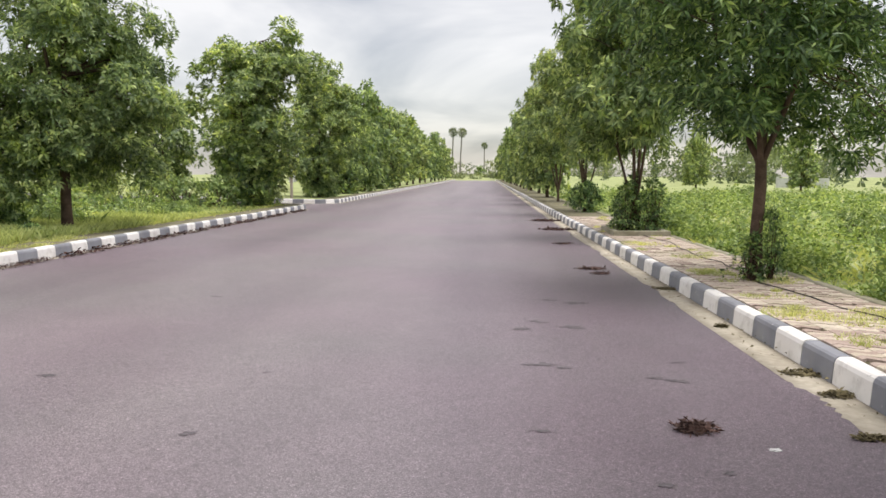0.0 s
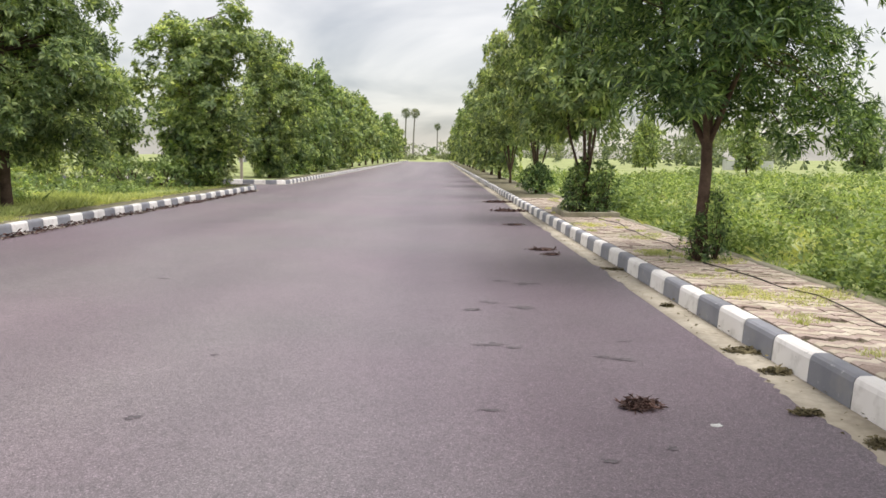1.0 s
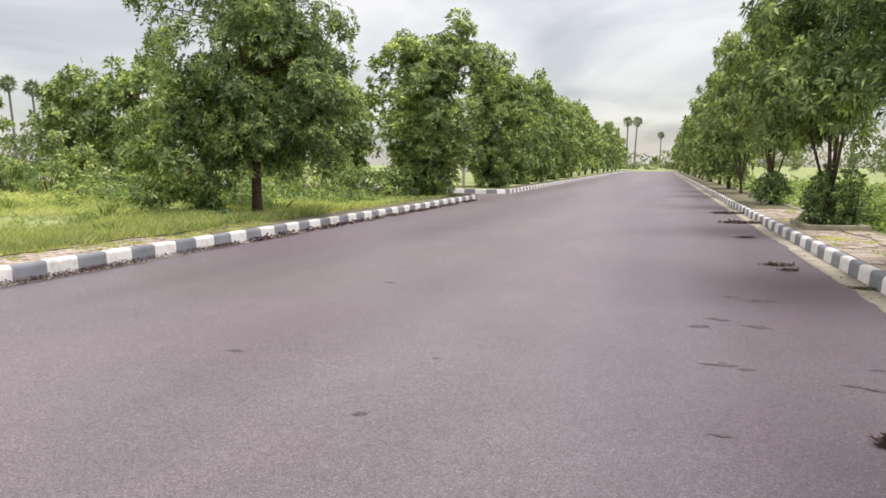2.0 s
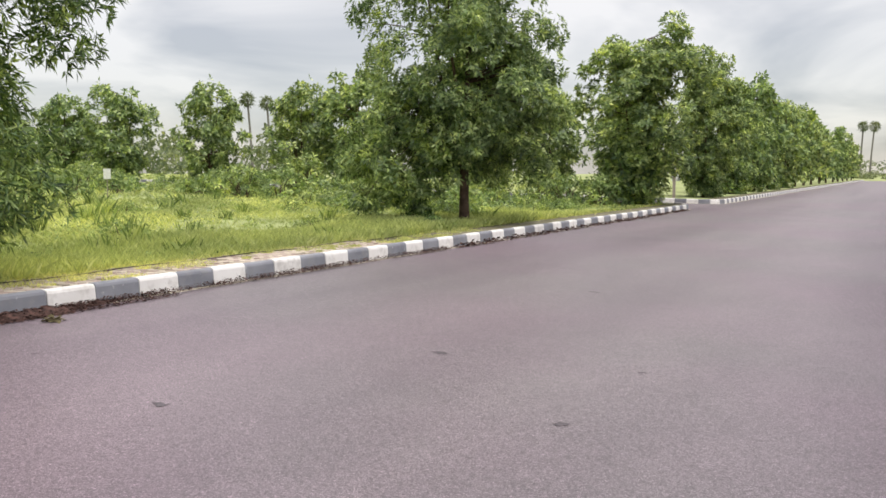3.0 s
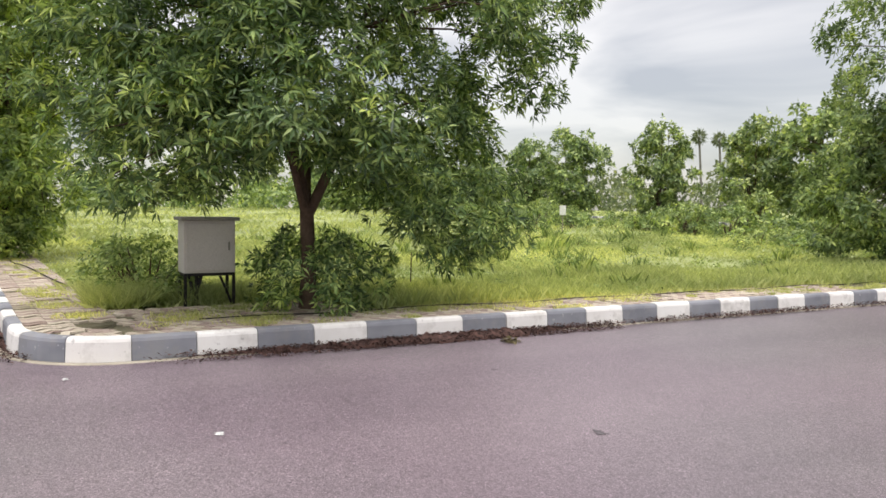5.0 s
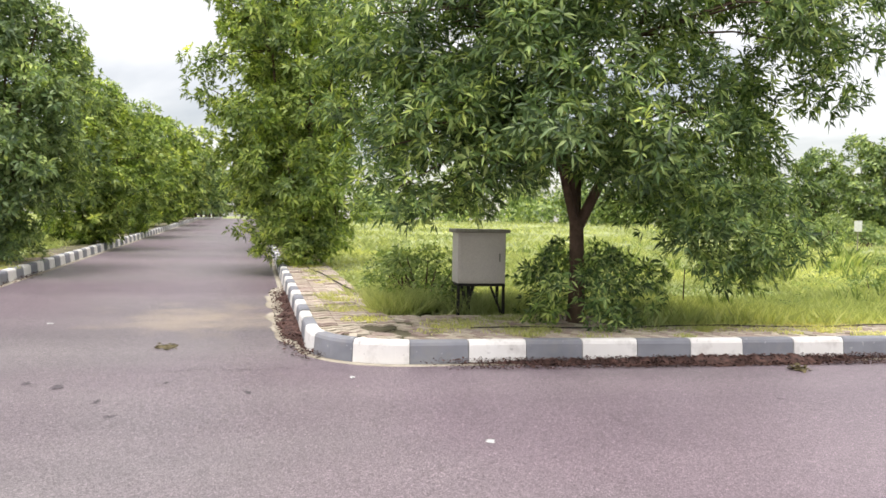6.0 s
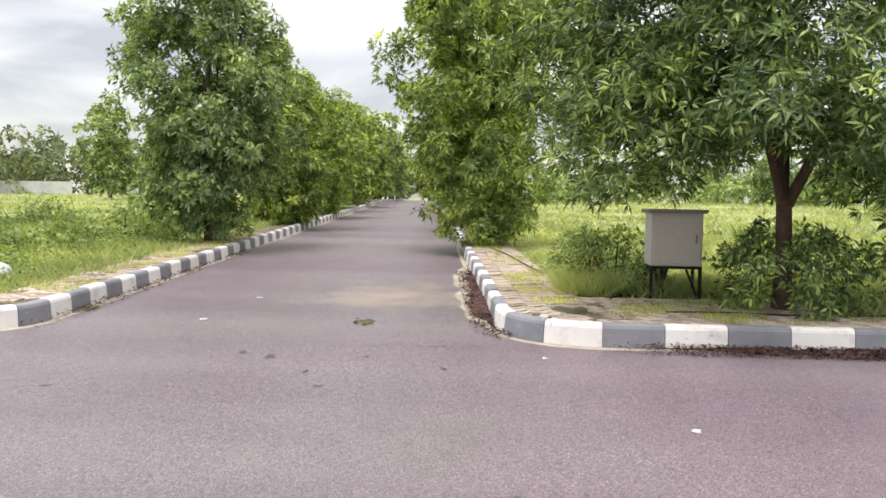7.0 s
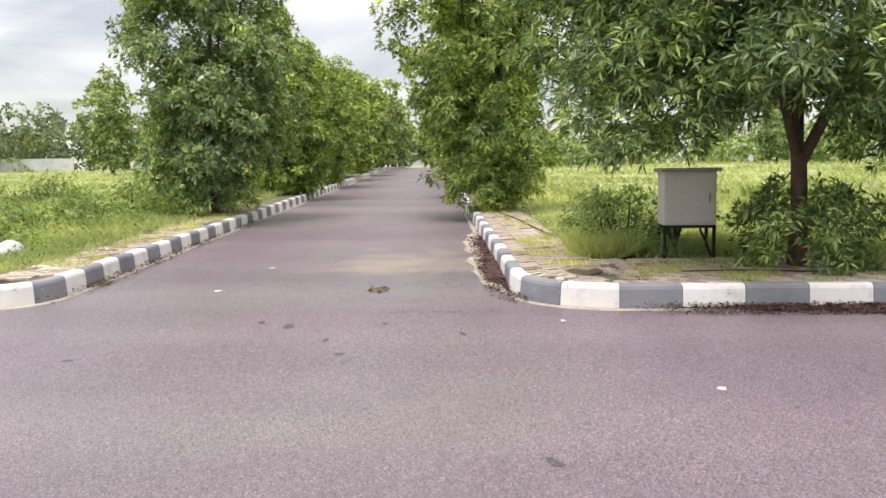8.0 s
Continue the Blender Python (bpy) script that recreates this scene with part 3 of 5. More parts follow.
AV = "trees along the avenue"
DROOPY = [(0, 0.72), (0.1, 0.98), (0.3, 1.05), (0.55, 0.92), (0.8, 0.62), (1, 0.16)]
FULL = [(0, 0.62), (0.12, 0.94), (0.35, 1.04), (0.6, 1.0), (0.8, 0.78), (0.92, 0.5), (1, 0.2)]
WIDE_TOP = [(0, 0.6), (0.15, 0.85), (0.45, 1.02), (0.75, 0.98), (0.9, 0.66), (1, 0.25)]
near_tree = make_tree(3, 7.0, 2.7, 1.75, 0.092, 56000, 0.145, DROOPY, LEAF, 175, fork=1.14, skirt=0.92, skirt_at=(-0.08, 0.15), spread=0.43, hang=0.8, leaf_w=0.2, lobes=((0.35, 1.5, 0.6, 2.4, 0.9, 20), (0.1, 2.3, 2.3, 7.0, 1.35, 60), (0.7, -1.6, 1.3, 2.9, 0.75, 24), (-0.2, -2.2, 2.0, 4.4, 1.0, 20), (0.2, -1.2, 3.0, 5.6, 1.3, 26)),
                      stem_list=[(0.25, 0.95, 4.4), (-0.15, -0.35, 5.6), (-0.9, 0.3, 4.4), (0.7, -0.9, 4.2)], core=0.03)
NEAR = Kind(near_tree)
NEAR.put(-9.03, 3.25, 0, label="broad green tree with a forked trunk on the paved verge", group=AV)
R_TREE = Kind(make_tree(8, 7.0, 2.05, 2.0, 0.078, 48000, 0.15, ROUND, LEAF, 180, leaf_w=0.2, lobes=((1.6, 0.2, 1.6, 3.4, 1.0, 20),), fork=1.5, skirt=0.0, spread=0.48, core=0.03, hang=0.35, stems=5))
R_TREE.put(3.42, 10.2, 20, label="tall green tree with a single dark trunk in the paved verge", group=AV)
R_TREE.put(3.7, 2.4, 85, 1.0, label="tall green tree with a single dark trunk in the paved verge", group=AV)
L_TREE = Kind(make_tree(14, 9.2, 2.5, 1.15, 0.12, 58000, 0.165, WIDE_TOP, LEAF_HAZED, 210, fork=1.35, lobes=((-1.5, -0.9, 0.55, 3.4, 1.25, 44), (1.3, 0.6, 1.4, 4.4, 1.25, 40)), spread=0.5, core=0.03, hang=0.45, leaf_w=0.29))
L_TREE.put(-9.63, 17.85, 0, label="broad round-crowned green tree beside the kerb", group=AV)

MID_A = Kind(make_tree(21, 7.9, 2.2, 1.0, 0.12, 34000, 0.23, FULL, LEAF_HAZED, 190, fork=0.8, skirt=1.0, spread=0.46, core=0.03, leaf_w=0.34))
MID_B = Kind(make_tree(22, 7.6, 2.3, 2.05, 0.08, 26000, 0.23, COLUMN, LEAF_HAZED, 160, fork=0.5, stems=5, spread=0.46, core=0.03, leaf_w=0.3,
                       stem_list=[(0.25, 0.1, 6.6), (-0.45, -0.3, 6.0), (0.9, 0.8, 5.4), (-0.9, 0.6, 5.2), (0.3, -1.0, 5.4)]))
MID_A.put(-9.65, 33.4, 40, 1.14, 0.84, "bushy green tree with leaves down to the verge", group=AV)
MID_B.put(3.5, 18.9, 10, 0.82, 1.22, "tall green tree with leafy shoots in a low concrete ring", group=AV)
MID_B.put(3.7, 30.0, 200, 0.8, 1.2, "bushy green tree behind the painted kerb", group=AV)
MID_B.put(3.7, 41.0, 100, 0.82, 1.15, "tall green tree behind the painted kerb", group=AV)
MID_A.put(-9.8, 46.6, 120, 0.98, 1.02, "bushy green tree behind the painted kerb", group=AV)
MID_A.put(-9.9, 56.0, 250, 0.95, 1.0, "tall green tree behind the painted kerb", group=AV)

STREET = "trees along the side street"
S_TREE = Kind(make_tree(31, 6.5, 1.8, 0.5, 0.09, 40000, 0.17, WIDE_TOP, LEAF_HAZED, 200, hang=0.3, fork=0.9, skirt=0.75, spread=0.44, core=0.03, leaf_w=0.31))
S_TREE.put(-17.2, -5.9, 0, 1.0, 1.0, "broad columnar green tree with leaves down to the ground", group=STREET)
N_TREE = Kind(make_tree(32, 7.9, 1.75, 0.6, 0.1, 36000, 0.17, WIDE_TOP, LEAF_WARM, 170, hang=0.3, skirt=0.8, fork=1.0, spread=0.44, core=0.03, leaf_w=0.29, lobes=((0.1, -1.0, 2.2, 7.0, 1.3, 55),)))
N_TREE.put(-17.6, 0.1, 0, 1.0, 1.0, "tall columnar green tree leaning over the side street", group=STREET)
S_NEXT = Kind(make_tree(33, 6.4, 1.85, 0.4, 0.09, 20000, 0.22, WIDE_TOP, LEAF_WARM, 160, hang=0.3, fork=0.9, skirt=0.6, spread=0.46, core=0.03, leaf_w=0.34))
N_NEXT = Kind(make_tree(34, 7.9, 2.1, 0.6, 0.1, 19000, 0.23, WIDE_TOP, LEAF_WARM, 160, hang=0.3, skirt=0.7, fork=1.0, spread=0.46, core=0.03, leaf_w=0.34))
for i in range(1, 3):
    S_NEXT.put(-17.3 - 8.2 * i, S_IN(-17.3 - 8.2 * i) - 0.8, 77 * i, 1.0, 0.92, "broad columnar green tree with leaves down to the ground", group=STREET)
    N_NEXT.put(-17.4 - 8.2 * i, N_IN(-17.4 - 8.2 * i) + 0.7, 130 * i, 0.95, 0.88, "tall columnar green tree leaning over the side street", group=STREET)

FAR_A = Kind(make_tree(41, 7.6, 2.3, 0.8, 0.12, 4900, 0.42, ROUND, LEAF_HAZED, 110, fork=1.1, skirt=0.0, per=5, spread=0.5, detail=5, leaf_w=0.42))
FAR_B = Kind(make_tree(42, 7.8, 2.2, 0.9, 0.12, 2600, 0.58, CONE, LEAF_HAZED, 80, fork=1.2, per=5, spread=0.55, detail=5, leaf_w=0.4))
FAR_D = Kind(make_tree(44, 6.8, 2.1, 0.35, 0.1, 9000, 0.33, FULL, LEAF_HAZED, 130, fork=0.9, per=5, spread=0.46, detail=5, leaf_w=0.42))
FAR_W = Kind(make_tree(43, 6.4, 1.9, 0.5, 0.1, 5600, 0.38, COLUMN, LEAF_WARM, 90, fork=0.9, per=5, spread=0.5, detail=5, leaf_w=0.42))
rng = np.random.default_rng(5)
for y in (48.5, 59.0, 68.5, 78.0, 87.0, 96.0, 106.0, 117.0, 128.0, 140.0, 152.0, 166.0, 180.0, 194.0):
    (FAR_A if y < 90 else FAR_B).put(3.8 + rng.normal(0, 0.1), y, rng.uniform(0, 360), rng.uniform(0.78, 0.88), rng.uniform(1.08, 1.22),
                                                "green roadside tree in the distant avenue row", group=AV)
for y in (63.5, 73.0, 82.0, 91.0, 100.0, 110.0, 121.0, 132.0, 144.0, 156.0, 169.0, 183.0, 197.0):
    (FAR_A if y < 95 else FAR_B).put(-9.9 + rng.normal(0, 0.1), y, rng.uniform(0, 360), rng.uniform(0.95, 1.1), rng.uniform(0.95, 1.1),
                                                "green roadside tree in the distant avenue row", group=AV)
for i in range(3, 12):
    (FAR_W if i < 6 else FAR_B).put(-17.3 - 8.2 * i, S_IN(-17.3 - 8.2 * i) - 0.8, rng.uniform(0, 360), rng.uniform(0.98, 1.06), rng.uniform(0.84, 0.92),
              "columnar green tree in the side street row", group=STREET)
    (FAR_W if i < 6 else FAR_B).put(-17.4 - 8.2 * i, N_IN(-17.4 - 8.2 * i) + 0.7, rng.uniform(0, 360), rng.uniform(0.95, 1.05), rng.uniform(0.8, 0.92),
              "columnar green tree in the side street row", group=STREET)
for x, y in ((-126.0, -12.5), (-128.0, -9.4), (-126.5, -6.4), (-132.0, -8.0)):
    FAR_B.put(x, y, x * 40, 1.0, 0.9, "green tree closing the end of the side street", group=STREET)
ROW2 = "trees along the far street"
for x, s in ((-17.5, 0.86), (-24.0, 0.95), (-27.6, 0.84), (-34.4, 0.84), (-42.0, 0.92), (-48.0, 0.88), (-56.0, 0.9), (-66.0, 0.9), (-75.0, 0.9)):
    FAR_D.put(x, 33.4 + rng.normal(0, 0.2), rng.uniform(0, 360), s * 1.0, rng.uniform(0.96, 1.06),
                                                "round green tree across the open plot", group=ROW2)
for x in (-13.0, -17.5, -22.0, -67.0, -78.0):
    (FAR_A if rng.random() < 0.4 else FAR_D).put(x, 42.5 + rng.normal(0, 0.3), rng.uniform(0, 360), 0.85, rng.uniform(0.9, 1.05),
                                                "round green tree across the open plot", group=ROW2)
FAR_A.put(-55.0, -26.0, 30, 1.0, 0.95, "round green tree standing out in the plots", group="trees out in the plots", lift=0.05)
for x, y, s in ((-84.0, -34.0, 1.0), (33.0, 62.0, 0.8), (40.0, 52.0, 0.8), (27.0, 70.0, 0.75), (46.0, 45.0, 0.8), (22.0, 85.0, 0.8), (52.0, 70.0, 0.8),
                (-62.0, 22.0, 0.8), (-70.0, 14.0, 0.85), (-90.0, 26.0, 0.9)):
    FAR_A.put(x, y, rng.uniform(0, 360), s, 0.95, "round green tree standing out in the plots", group="trees out in the plots", lift=0.05)


# far palms beyond the end of the avenue and behind the plots
def make_palm(seed, height, fan=1.9):
    rng = np.random.default_rng(seed)
    root = new("palm_tree")
    lean = rng.normal(0, 0.25, 2)
    v, f = tube([(0, 0, -0.3), (lean[0] * 0.4, lean[1] * 0.4, height * 0.5), (lean[0], lean[1], height)], [0.32, 0.22, 0.2], 8)
    child("trunk", mesh_np("trunk", v, f, PALE_BARK, True), root)
    n = 34
    d = rng.normal(0, 1, (n, 3))
    d[:, 2] = d[:, 2] * 1.3 + 0.1
    d /= np.linalg.norm(d, axis=1, keepdims=True)
    place = np.array([lean[0], lean[1], height]) + d * fan * 0.45
    V, F = leaf_cloud(rng, place, d, fan * 0.7, 8, 0.25, 0.11)
    child("crown", mesh_np("crown", V, F, FARLEAF_HAZED), root)
    return root


PALM = Kind(make_palm(3, 14.5, 1.7))
for x, y, s in ((-8.7, 268.0, 1.08), (-12.0, 285.0, 1.14), (-0.7, 300.0, 0.86), (-96.0, 102.0, 0.88), (-108.0, 120.0, 0.97)):
    PALM.put(x, y, x * 31 % 360, s, 1.0, "tall fan palm with a bare trunk, far off", "palm", "far palms", lift=0)
FAR_A.put(-2.0, 262.0, 20, 0.85, 0.75, "low dark tree beyond the end of the avenue", lift=-0.3)


# ---------------------------------------------------------------- shrubs, weeds and grass


def make_shrub(seed, h, r, leaves, length, mat, name="shrub", spread=0.26):
    rng = np.random.default_rng(seed)
    root = new(name)
    centres, place, axis = crown_places(rng, 0.05, h, r, 34, max(2, leaves // 34 // 6), spread, [(0, 0.85), (0.4, 1.0), (0.8, 0.65), (1, 0.25)], 0.1)
    place[:, 2] = np.maximum(place[:, 2], 0.04)
    V, F = leaf_cloud(rng, place, axis, length, 6, 0.25, 0.34)
    tubes = [tube([(0, 0, -0.05), tuple(c * 0.5), tuple(c)], [0.02, 0.014, 0.005], 4) for c in centres[:14]]
    v, f = join_tubes(tubes)
    child("woody_base", mesh_np("woody_base", v, f, BARK), root)
    child("foliage", mesh_np("foliage", V, F, mat), root)
    return root


SH_A, SH_B, SH_C = Kind(make_shrub(51, 1.05, 1.0, 950, 0.17, SHRUB)), Kind(make_shrub(52, 0.8, 1.25, 1000, 0.18, SHRUB)), Kind(make_shrub(53, 1.1, 0.75, 2600, 0.10, WEED))
SH_D = Kind(make_shrub(54, 0.95, 0.62, 2400, 0.15, LEAF))
SH_E = Kind(make_shrub(56, 0.6, 0.8, 900, 0.115, WEED))
SPRIG = Kind(make_shrub(55, 1.15, 0.26, 620, 0.12, LEAF, spread=0.14))
BAND = "shrubs on the open plot"
SH_C.put(-10.7, 1.72, 0, 1.0, 0.82, "bright green leafy shrub beside the steel cabinet", "shrub", BAND, lift=0.08)
SH_C.put(-11.9, 1.6, 90, 0.95, 0.75, "bright green leafy shrub beside the steel cabinet", "shrub", BAND, lift=0.08)
q = np.random.default_rng(58)
for i in range(46):
    x = -10.8 - 16 * q.random() ** 1.4
    y = -7.1 - (1.0 + (-x - 9) * 0.75) * q.random()
    SH_E.put(x, y, q.uniform(0, 360), q.uniform(0.6, 1.3), q.uniform(0.6, 1.1), "low mound of bright green weeds in the grass", "weeds", "weed mounds on the grassy plot", lift=0.06)
for i in range(10):
    SH_E.put(q.uniform(-20, -11.5), q.uniform(7, 22), q.uniform(0, 360), q.uniform(0.45, 0.9), q.uniform(0.55, 0.9), "low mound of bright green weeds in the meadow", "weeds", "weed mounds in the meadow", lift=0.05)
for dx, dy, sz, tl in ((0.32, -0.25, 1.25, 0.85), (-0.28, -0.2, 1.1, 0.9), (0.05, 0.3, 1.2, 0.95), (0.15, -0.45, 1.0, 0.8), (-0.3, 0.35, 1.0, 0.8)):
    SPRIG.put(3.5 + dx, 18.6 + dy, dx * 300, sz, tl, "dark leafy shoots inside a concrete tree ring", "shrub", "shoots at tree feet")
SPRIG.put(3.58, 10.15, 60, 0.62, 1.25, "leafy shoots round a tree trunk", "shrub", "shoots at tree feet")
SH_D.put(3.7, 29.6, 30, 0.9, 1.2, "dark leafy shoots round a tree trunk", "shrub", "shoots at tree feet")
SH_D.put(-9.9, 33.0, 30, 1.9, 1.3, "dark leafy shoots round a tree trunk", "shrub", "shoots at tree feet")
for y in (47.5, 55.5, 63.5, 73.0, 82.0):
    SH_D.put(-9.9, y - 0.3, y * 40, 1.7, 1.1, "dark leafy shoots round a tree trunk", "shrub", "shoots at tree feet")
SH_D.put(-10.5, 17.1, 10, 0.6, 0.9, "straggling dark shoots beside a tree trunk", "shrub", "shoots at tree feet")
SPRIG.put(3.3, 10.05, 160, 0.75, 0.7, "leafy shoots round a tree trunk", "shrub", "shoots at tree feet")
SH_D.put(-9.2, 15.6, 10, 0.5, 0.6, "low dark weed clump behind the kerb", "shrub", "shoots at tree feet")
for i in range(46):
    a = rng.uniform(0, 1)
    x = -16 - 30 * a + rng.normal(0, 1.2)
    y = 28.5 + rng.normal(0, 1.9) - 5.0 * a
    (SH_A if rng.random() < 0.5 else SH_B).put(x, y, rng.uniform(0, 360), rng.uniform(0.9, 1.5), rng.uniform(0.75, 1.2), "low tangled green shrub on the open plot", "shrub", BAND, lift=0.02)
for x, y in ((-11.2, 32.6), (-12.6, 31.8), (-13.9, 32.8), (-11.8, 30.6), (-15.2, 31.6), (-10.6, 31.2)):
    SH_A.put(x, y, x * 50, 1.15, 1.0, "low tangled green shrub behind the junction verge", "shrub", BAND, lift=0.02)
for i in range(16):
    (SH_A if rng.random() < 0.5 else SH_B).put(-12.5 - rng.uniform(0, 9), rng.uniform(22, 32), rng.uniform(0, 360), rng.uniform(0.7, 1.15), rng.uniform(0.6, 0.95),
                                              "low tangled green shrub on the open plot", "shrub", BAND, lift=0.02)
q = np.random.default_rng(59)
for i in range(14):
    SH_E.put(q.uniform(-11.6, -9.5), q.uniform(19, 31), q.uniform(0, 360), q.uniform(0.4, 0.75), q.uniform(0.5, 0.9), "low mound of green weeds beside the verge", "weeds", "weed mounds in the meadow", lift=0.05)
for i in range(16):
    SH_B.put(q.uniform(-13.6, -10.6), q.uniform(20.5, 30.5), q.uniform(0, 360), q.uniform(0.6, 0.95), q.uniform(0.6, 0.9), "low tangled green shrub on the open plot", "shrub", BAND, lift=0.02)
q = np.random.default_rng(60)
for i in range(22):
    SH_E.put(q.uniform(4.8, 12), q.uniform(9, 30), q.uniform(0, 360), q.uniform(0.5, 1.0), q.uniform(0.7, 1.2), "low mound of bright green weeds in the plot", "weeds", "weed mounds in the east plot", lift=0.05)
for i in range(18):
    x, y = rng.uniform(7, 24), rng.uniform(14, 55)
    (SH_B if rng.random() < 0.6 else SH_A).put(x, y, rng.uniform(0, 360), rng.uniform(0.6, 1.15), rng.uniform(0.55, 0.85), "low weedy shrub in the green plot", "shrub", BAND, lift=0.02)


def ground_np(x, y):
    away = np.clip(np.maximum(-x - 9.6, x - 4.6) / 3.0, 0, 1)
    r = 0.06 * np.sin(x * 0.63 + 1.7 * np.sin(y * 0.31)) * np.cos(y * 0.57 + x * 0.11) + 0.02 * np.sin(x * 2.1 + y * 1.7)
    return gz_np(x, y) + 0.135 + r * away - 0.02


def in_plots(x, y):
    """Where grass may grow: outside the roads and the paved verges."""
    left = (x < XL - 0.98) & ((y > N_IN(x) + 0.95) & (y < 34.0) | (y > 42.0))
    south = (x < XL - 0.95) & (y < S_IN(x) - 0.72)
    right = x > XR + 1.66
    left = left & ~((x > -9.7) & (y < 3.8))
    return left | south | right


def scatter(seed, n, x0, x1, y0, y1, fall):
    r = np.random.default_rng(seed)
    x, y = r.uniform(x0, x1, n), r.uniform(y0, y1, n)
    d = np.hypot(x, y)
    keep = in_plots(x, y) & (r.random(n) < np.clip((fall / d) ** 1.5, 0, 1))
    return x[keep], y[keep], d[keep], r


def blades(name, seed, n, area, fall, height, per, mat, label, lean=0.55, wide=0.0065, patch=True, loose=0.07):
    x, y, d, r = scatter(seed, n, *area, fall)
    lump = 0.75 + 0.5 * np.sin(x * 0.5 + np.sin(y * 0.4) * 2) * np.cos(y * 0.45) if patch else np.ones(len(x))
    k = len(x)
    X, Y = np.repeat(x, per) + r.normal(0, loose, k * per), np.repeat(y, per) + r.normal(0, loose, k * per)
    D, H = np.repeat(d, per), np.repeat(height * (0.35 + 0.65 * lump), per) * r.uniform(0.45, 1.25, k * per)
    g = ground_np(X, Y)
    th = r.uniform(0, 2 * np.pi, k * per)
    w = wide * (0.6 + D / 16.0)
    px, py = np.cos(th) * w, np.sin(th) * w
    lx, ly = r.normal(0, lean, k * per) * H, r.normal(0, lean, k * per) * H
    a = np.stack([X - px, Y - py, g], 1)
    b = np.stack([X + px, Y + py, g], 1)
    m = np.stack([X + lx * 0.35 + px * 0.5, Y + ly * 0.35 + py * 0.5, g + H * 0.62], 1)
    t = np.stack([X + lx, Y + ly, g + H], 1)
    V = np.stack([a, b, m, t], 1).reshape(-1, 3)
    q = np.arange(k * per)[:, None] * 4
    F = np.concatenate([q + [[0, 1, 2]], q + [[0, 2, 3]]], 0)
    return tagged(new(name, mesh_np(name, V, F, mat)), label, "grass", kind="stuff")


blades("meadow_grass", 61, 42000, (-24, -8.6, 0.5, 34), 12.0, 0.15, 6, GRASS, "short yellow-green meadow grass on the open plot", wide=0.0032)
blades("kerbside_grass", 75, 5200, (-11.6, -8.7, 3.9, 24), 14.0, 0.27, 12, GRASS, "taller soft green grass behind the paved verge", wide=0.0024, lean=0.3)
blades("south_grass", 69, 15000, (-26, -9, -26, -5), 13.0, 0.17, 10, GRASS, "soft pale green grass on the plot across the street", wide=0.003, lean=0.38)
blades("grass_clumps", 76, 110, (-26, -9.6, 4.5, 32), 17.0, 0.42, 46, WEED, "tall dark green grass clumps standing in the meadow", lean=0.3, wide=0.004, loose=0.12)
blades("far_grass", 62, 40000, (-75, -22, -45, 60), 26.0, 0.24, 5, GRASS, "tall yellow-green grass far across the plots", wide=0.005)
blades("plot_grass", 63, 18000, (4.1, 40, 3, 70), 13.0, 0.20, 6, GRASS, "green grass between weeds on the plot", wide=0.005)
blades("verge_grass", 65, 2600, (XL - 1.25, XL - 0.98, 4, 34), 16.0, 0.12, 9, GRASS, "short grass creeping over the paved verge", patch=False, wide=0.004)


def weeds(name, seed, n, area, fall, height, length, label):
    """Broad-leaved weeds, each a whorled shoot."""
    x, y, d, r = scatter(seed, n, *area, fall)
    patch = np.sin(x * 0.8 + 1 + np.sin(y * 0.35)) * np.cos(y * 0.6) + 0.55 * np.sin(x * 1.7 - y * 0.9) + r.normal(0, 0.25, len(x))
    x, y, d, patch = (a[patch > -1.15] for a in (x, y, d, patch))
    height = height * np.clip(0.9 + 0.35 * patch, 0.45, 1.5)
    tiers = 4
    X, Y, D = np.repeat(x, tiers), np.repeat(y, tiers), np.repeat(d, tiers)
    lev = np.tile(np.linspace(0.25, 1.0, tiers), len(x))
    H = np.repeat(height * r.uniform(0.55, 1.2, len(x)) * (0.8 + 0.6 * np.sin(x * 0.9 + y * 0.23) * np.cos(y * 0.7 - x * 0.3) + 0.3 * np.sin(x * 2.3 - y * 1.1) * np.sin(y * 1.9 + x)), tiers) * lev
    P = np.stack([X + r.normal(0, 0.09, len(X)), Y + r.normal(0, 0.09, len(X)), ground_np(X, Y) + H], 1)
    A = np.stack([r.normal(0, 0.4, len(X)), r.normal(0, 0.4, len(X)), np.ones(len(X))], 1)
    V, F = leaf_cloud(r, P, A, length, 5, 0.15, 0.5)
    k = np.repeat((0.8 + np.clip(D, 8, 45) / 28.0), 20)[:, None]
    C = np.repeat(np.repeat(P, 5, axis=0), 4, axis=0)
    V = C + (V - C) * k
    return tagged(new(name, mesh_np(name, V, F, WEED)), label, "weeds", kind="stuff")


weeds("leafy_weeds", 71, 15000, (4.15, 30, 4, 60), 13.0, 0.48, 0.085, "dense bright green broad-leaved weeds on the plot")
weeds("edge_weeds", 77, 1500, (4.18, 5.3, 6, 26), 16.0, 0.42, 0.075, "dense green broad-leaved weeds crowding the verge edging")
weeds("plot_weeds", 72, 2400, (-30, -9.4, 3, 33), 15.0, 0.2, 0.05, "broad-leaved weeds among the meadow grass")
weeds("south_weeds", 73, 3400, (-30, -9.2, -26, -5.6), 13.0, 0.32, 0.055, "broad-leaved weeds on the grassy plot")
weeds("kerb_weeds", 74, 260, (XL - 1.3, XL - 0.98, 4, 33), 20.0, 0.12, 0.06, "small weeds growing over the verge")


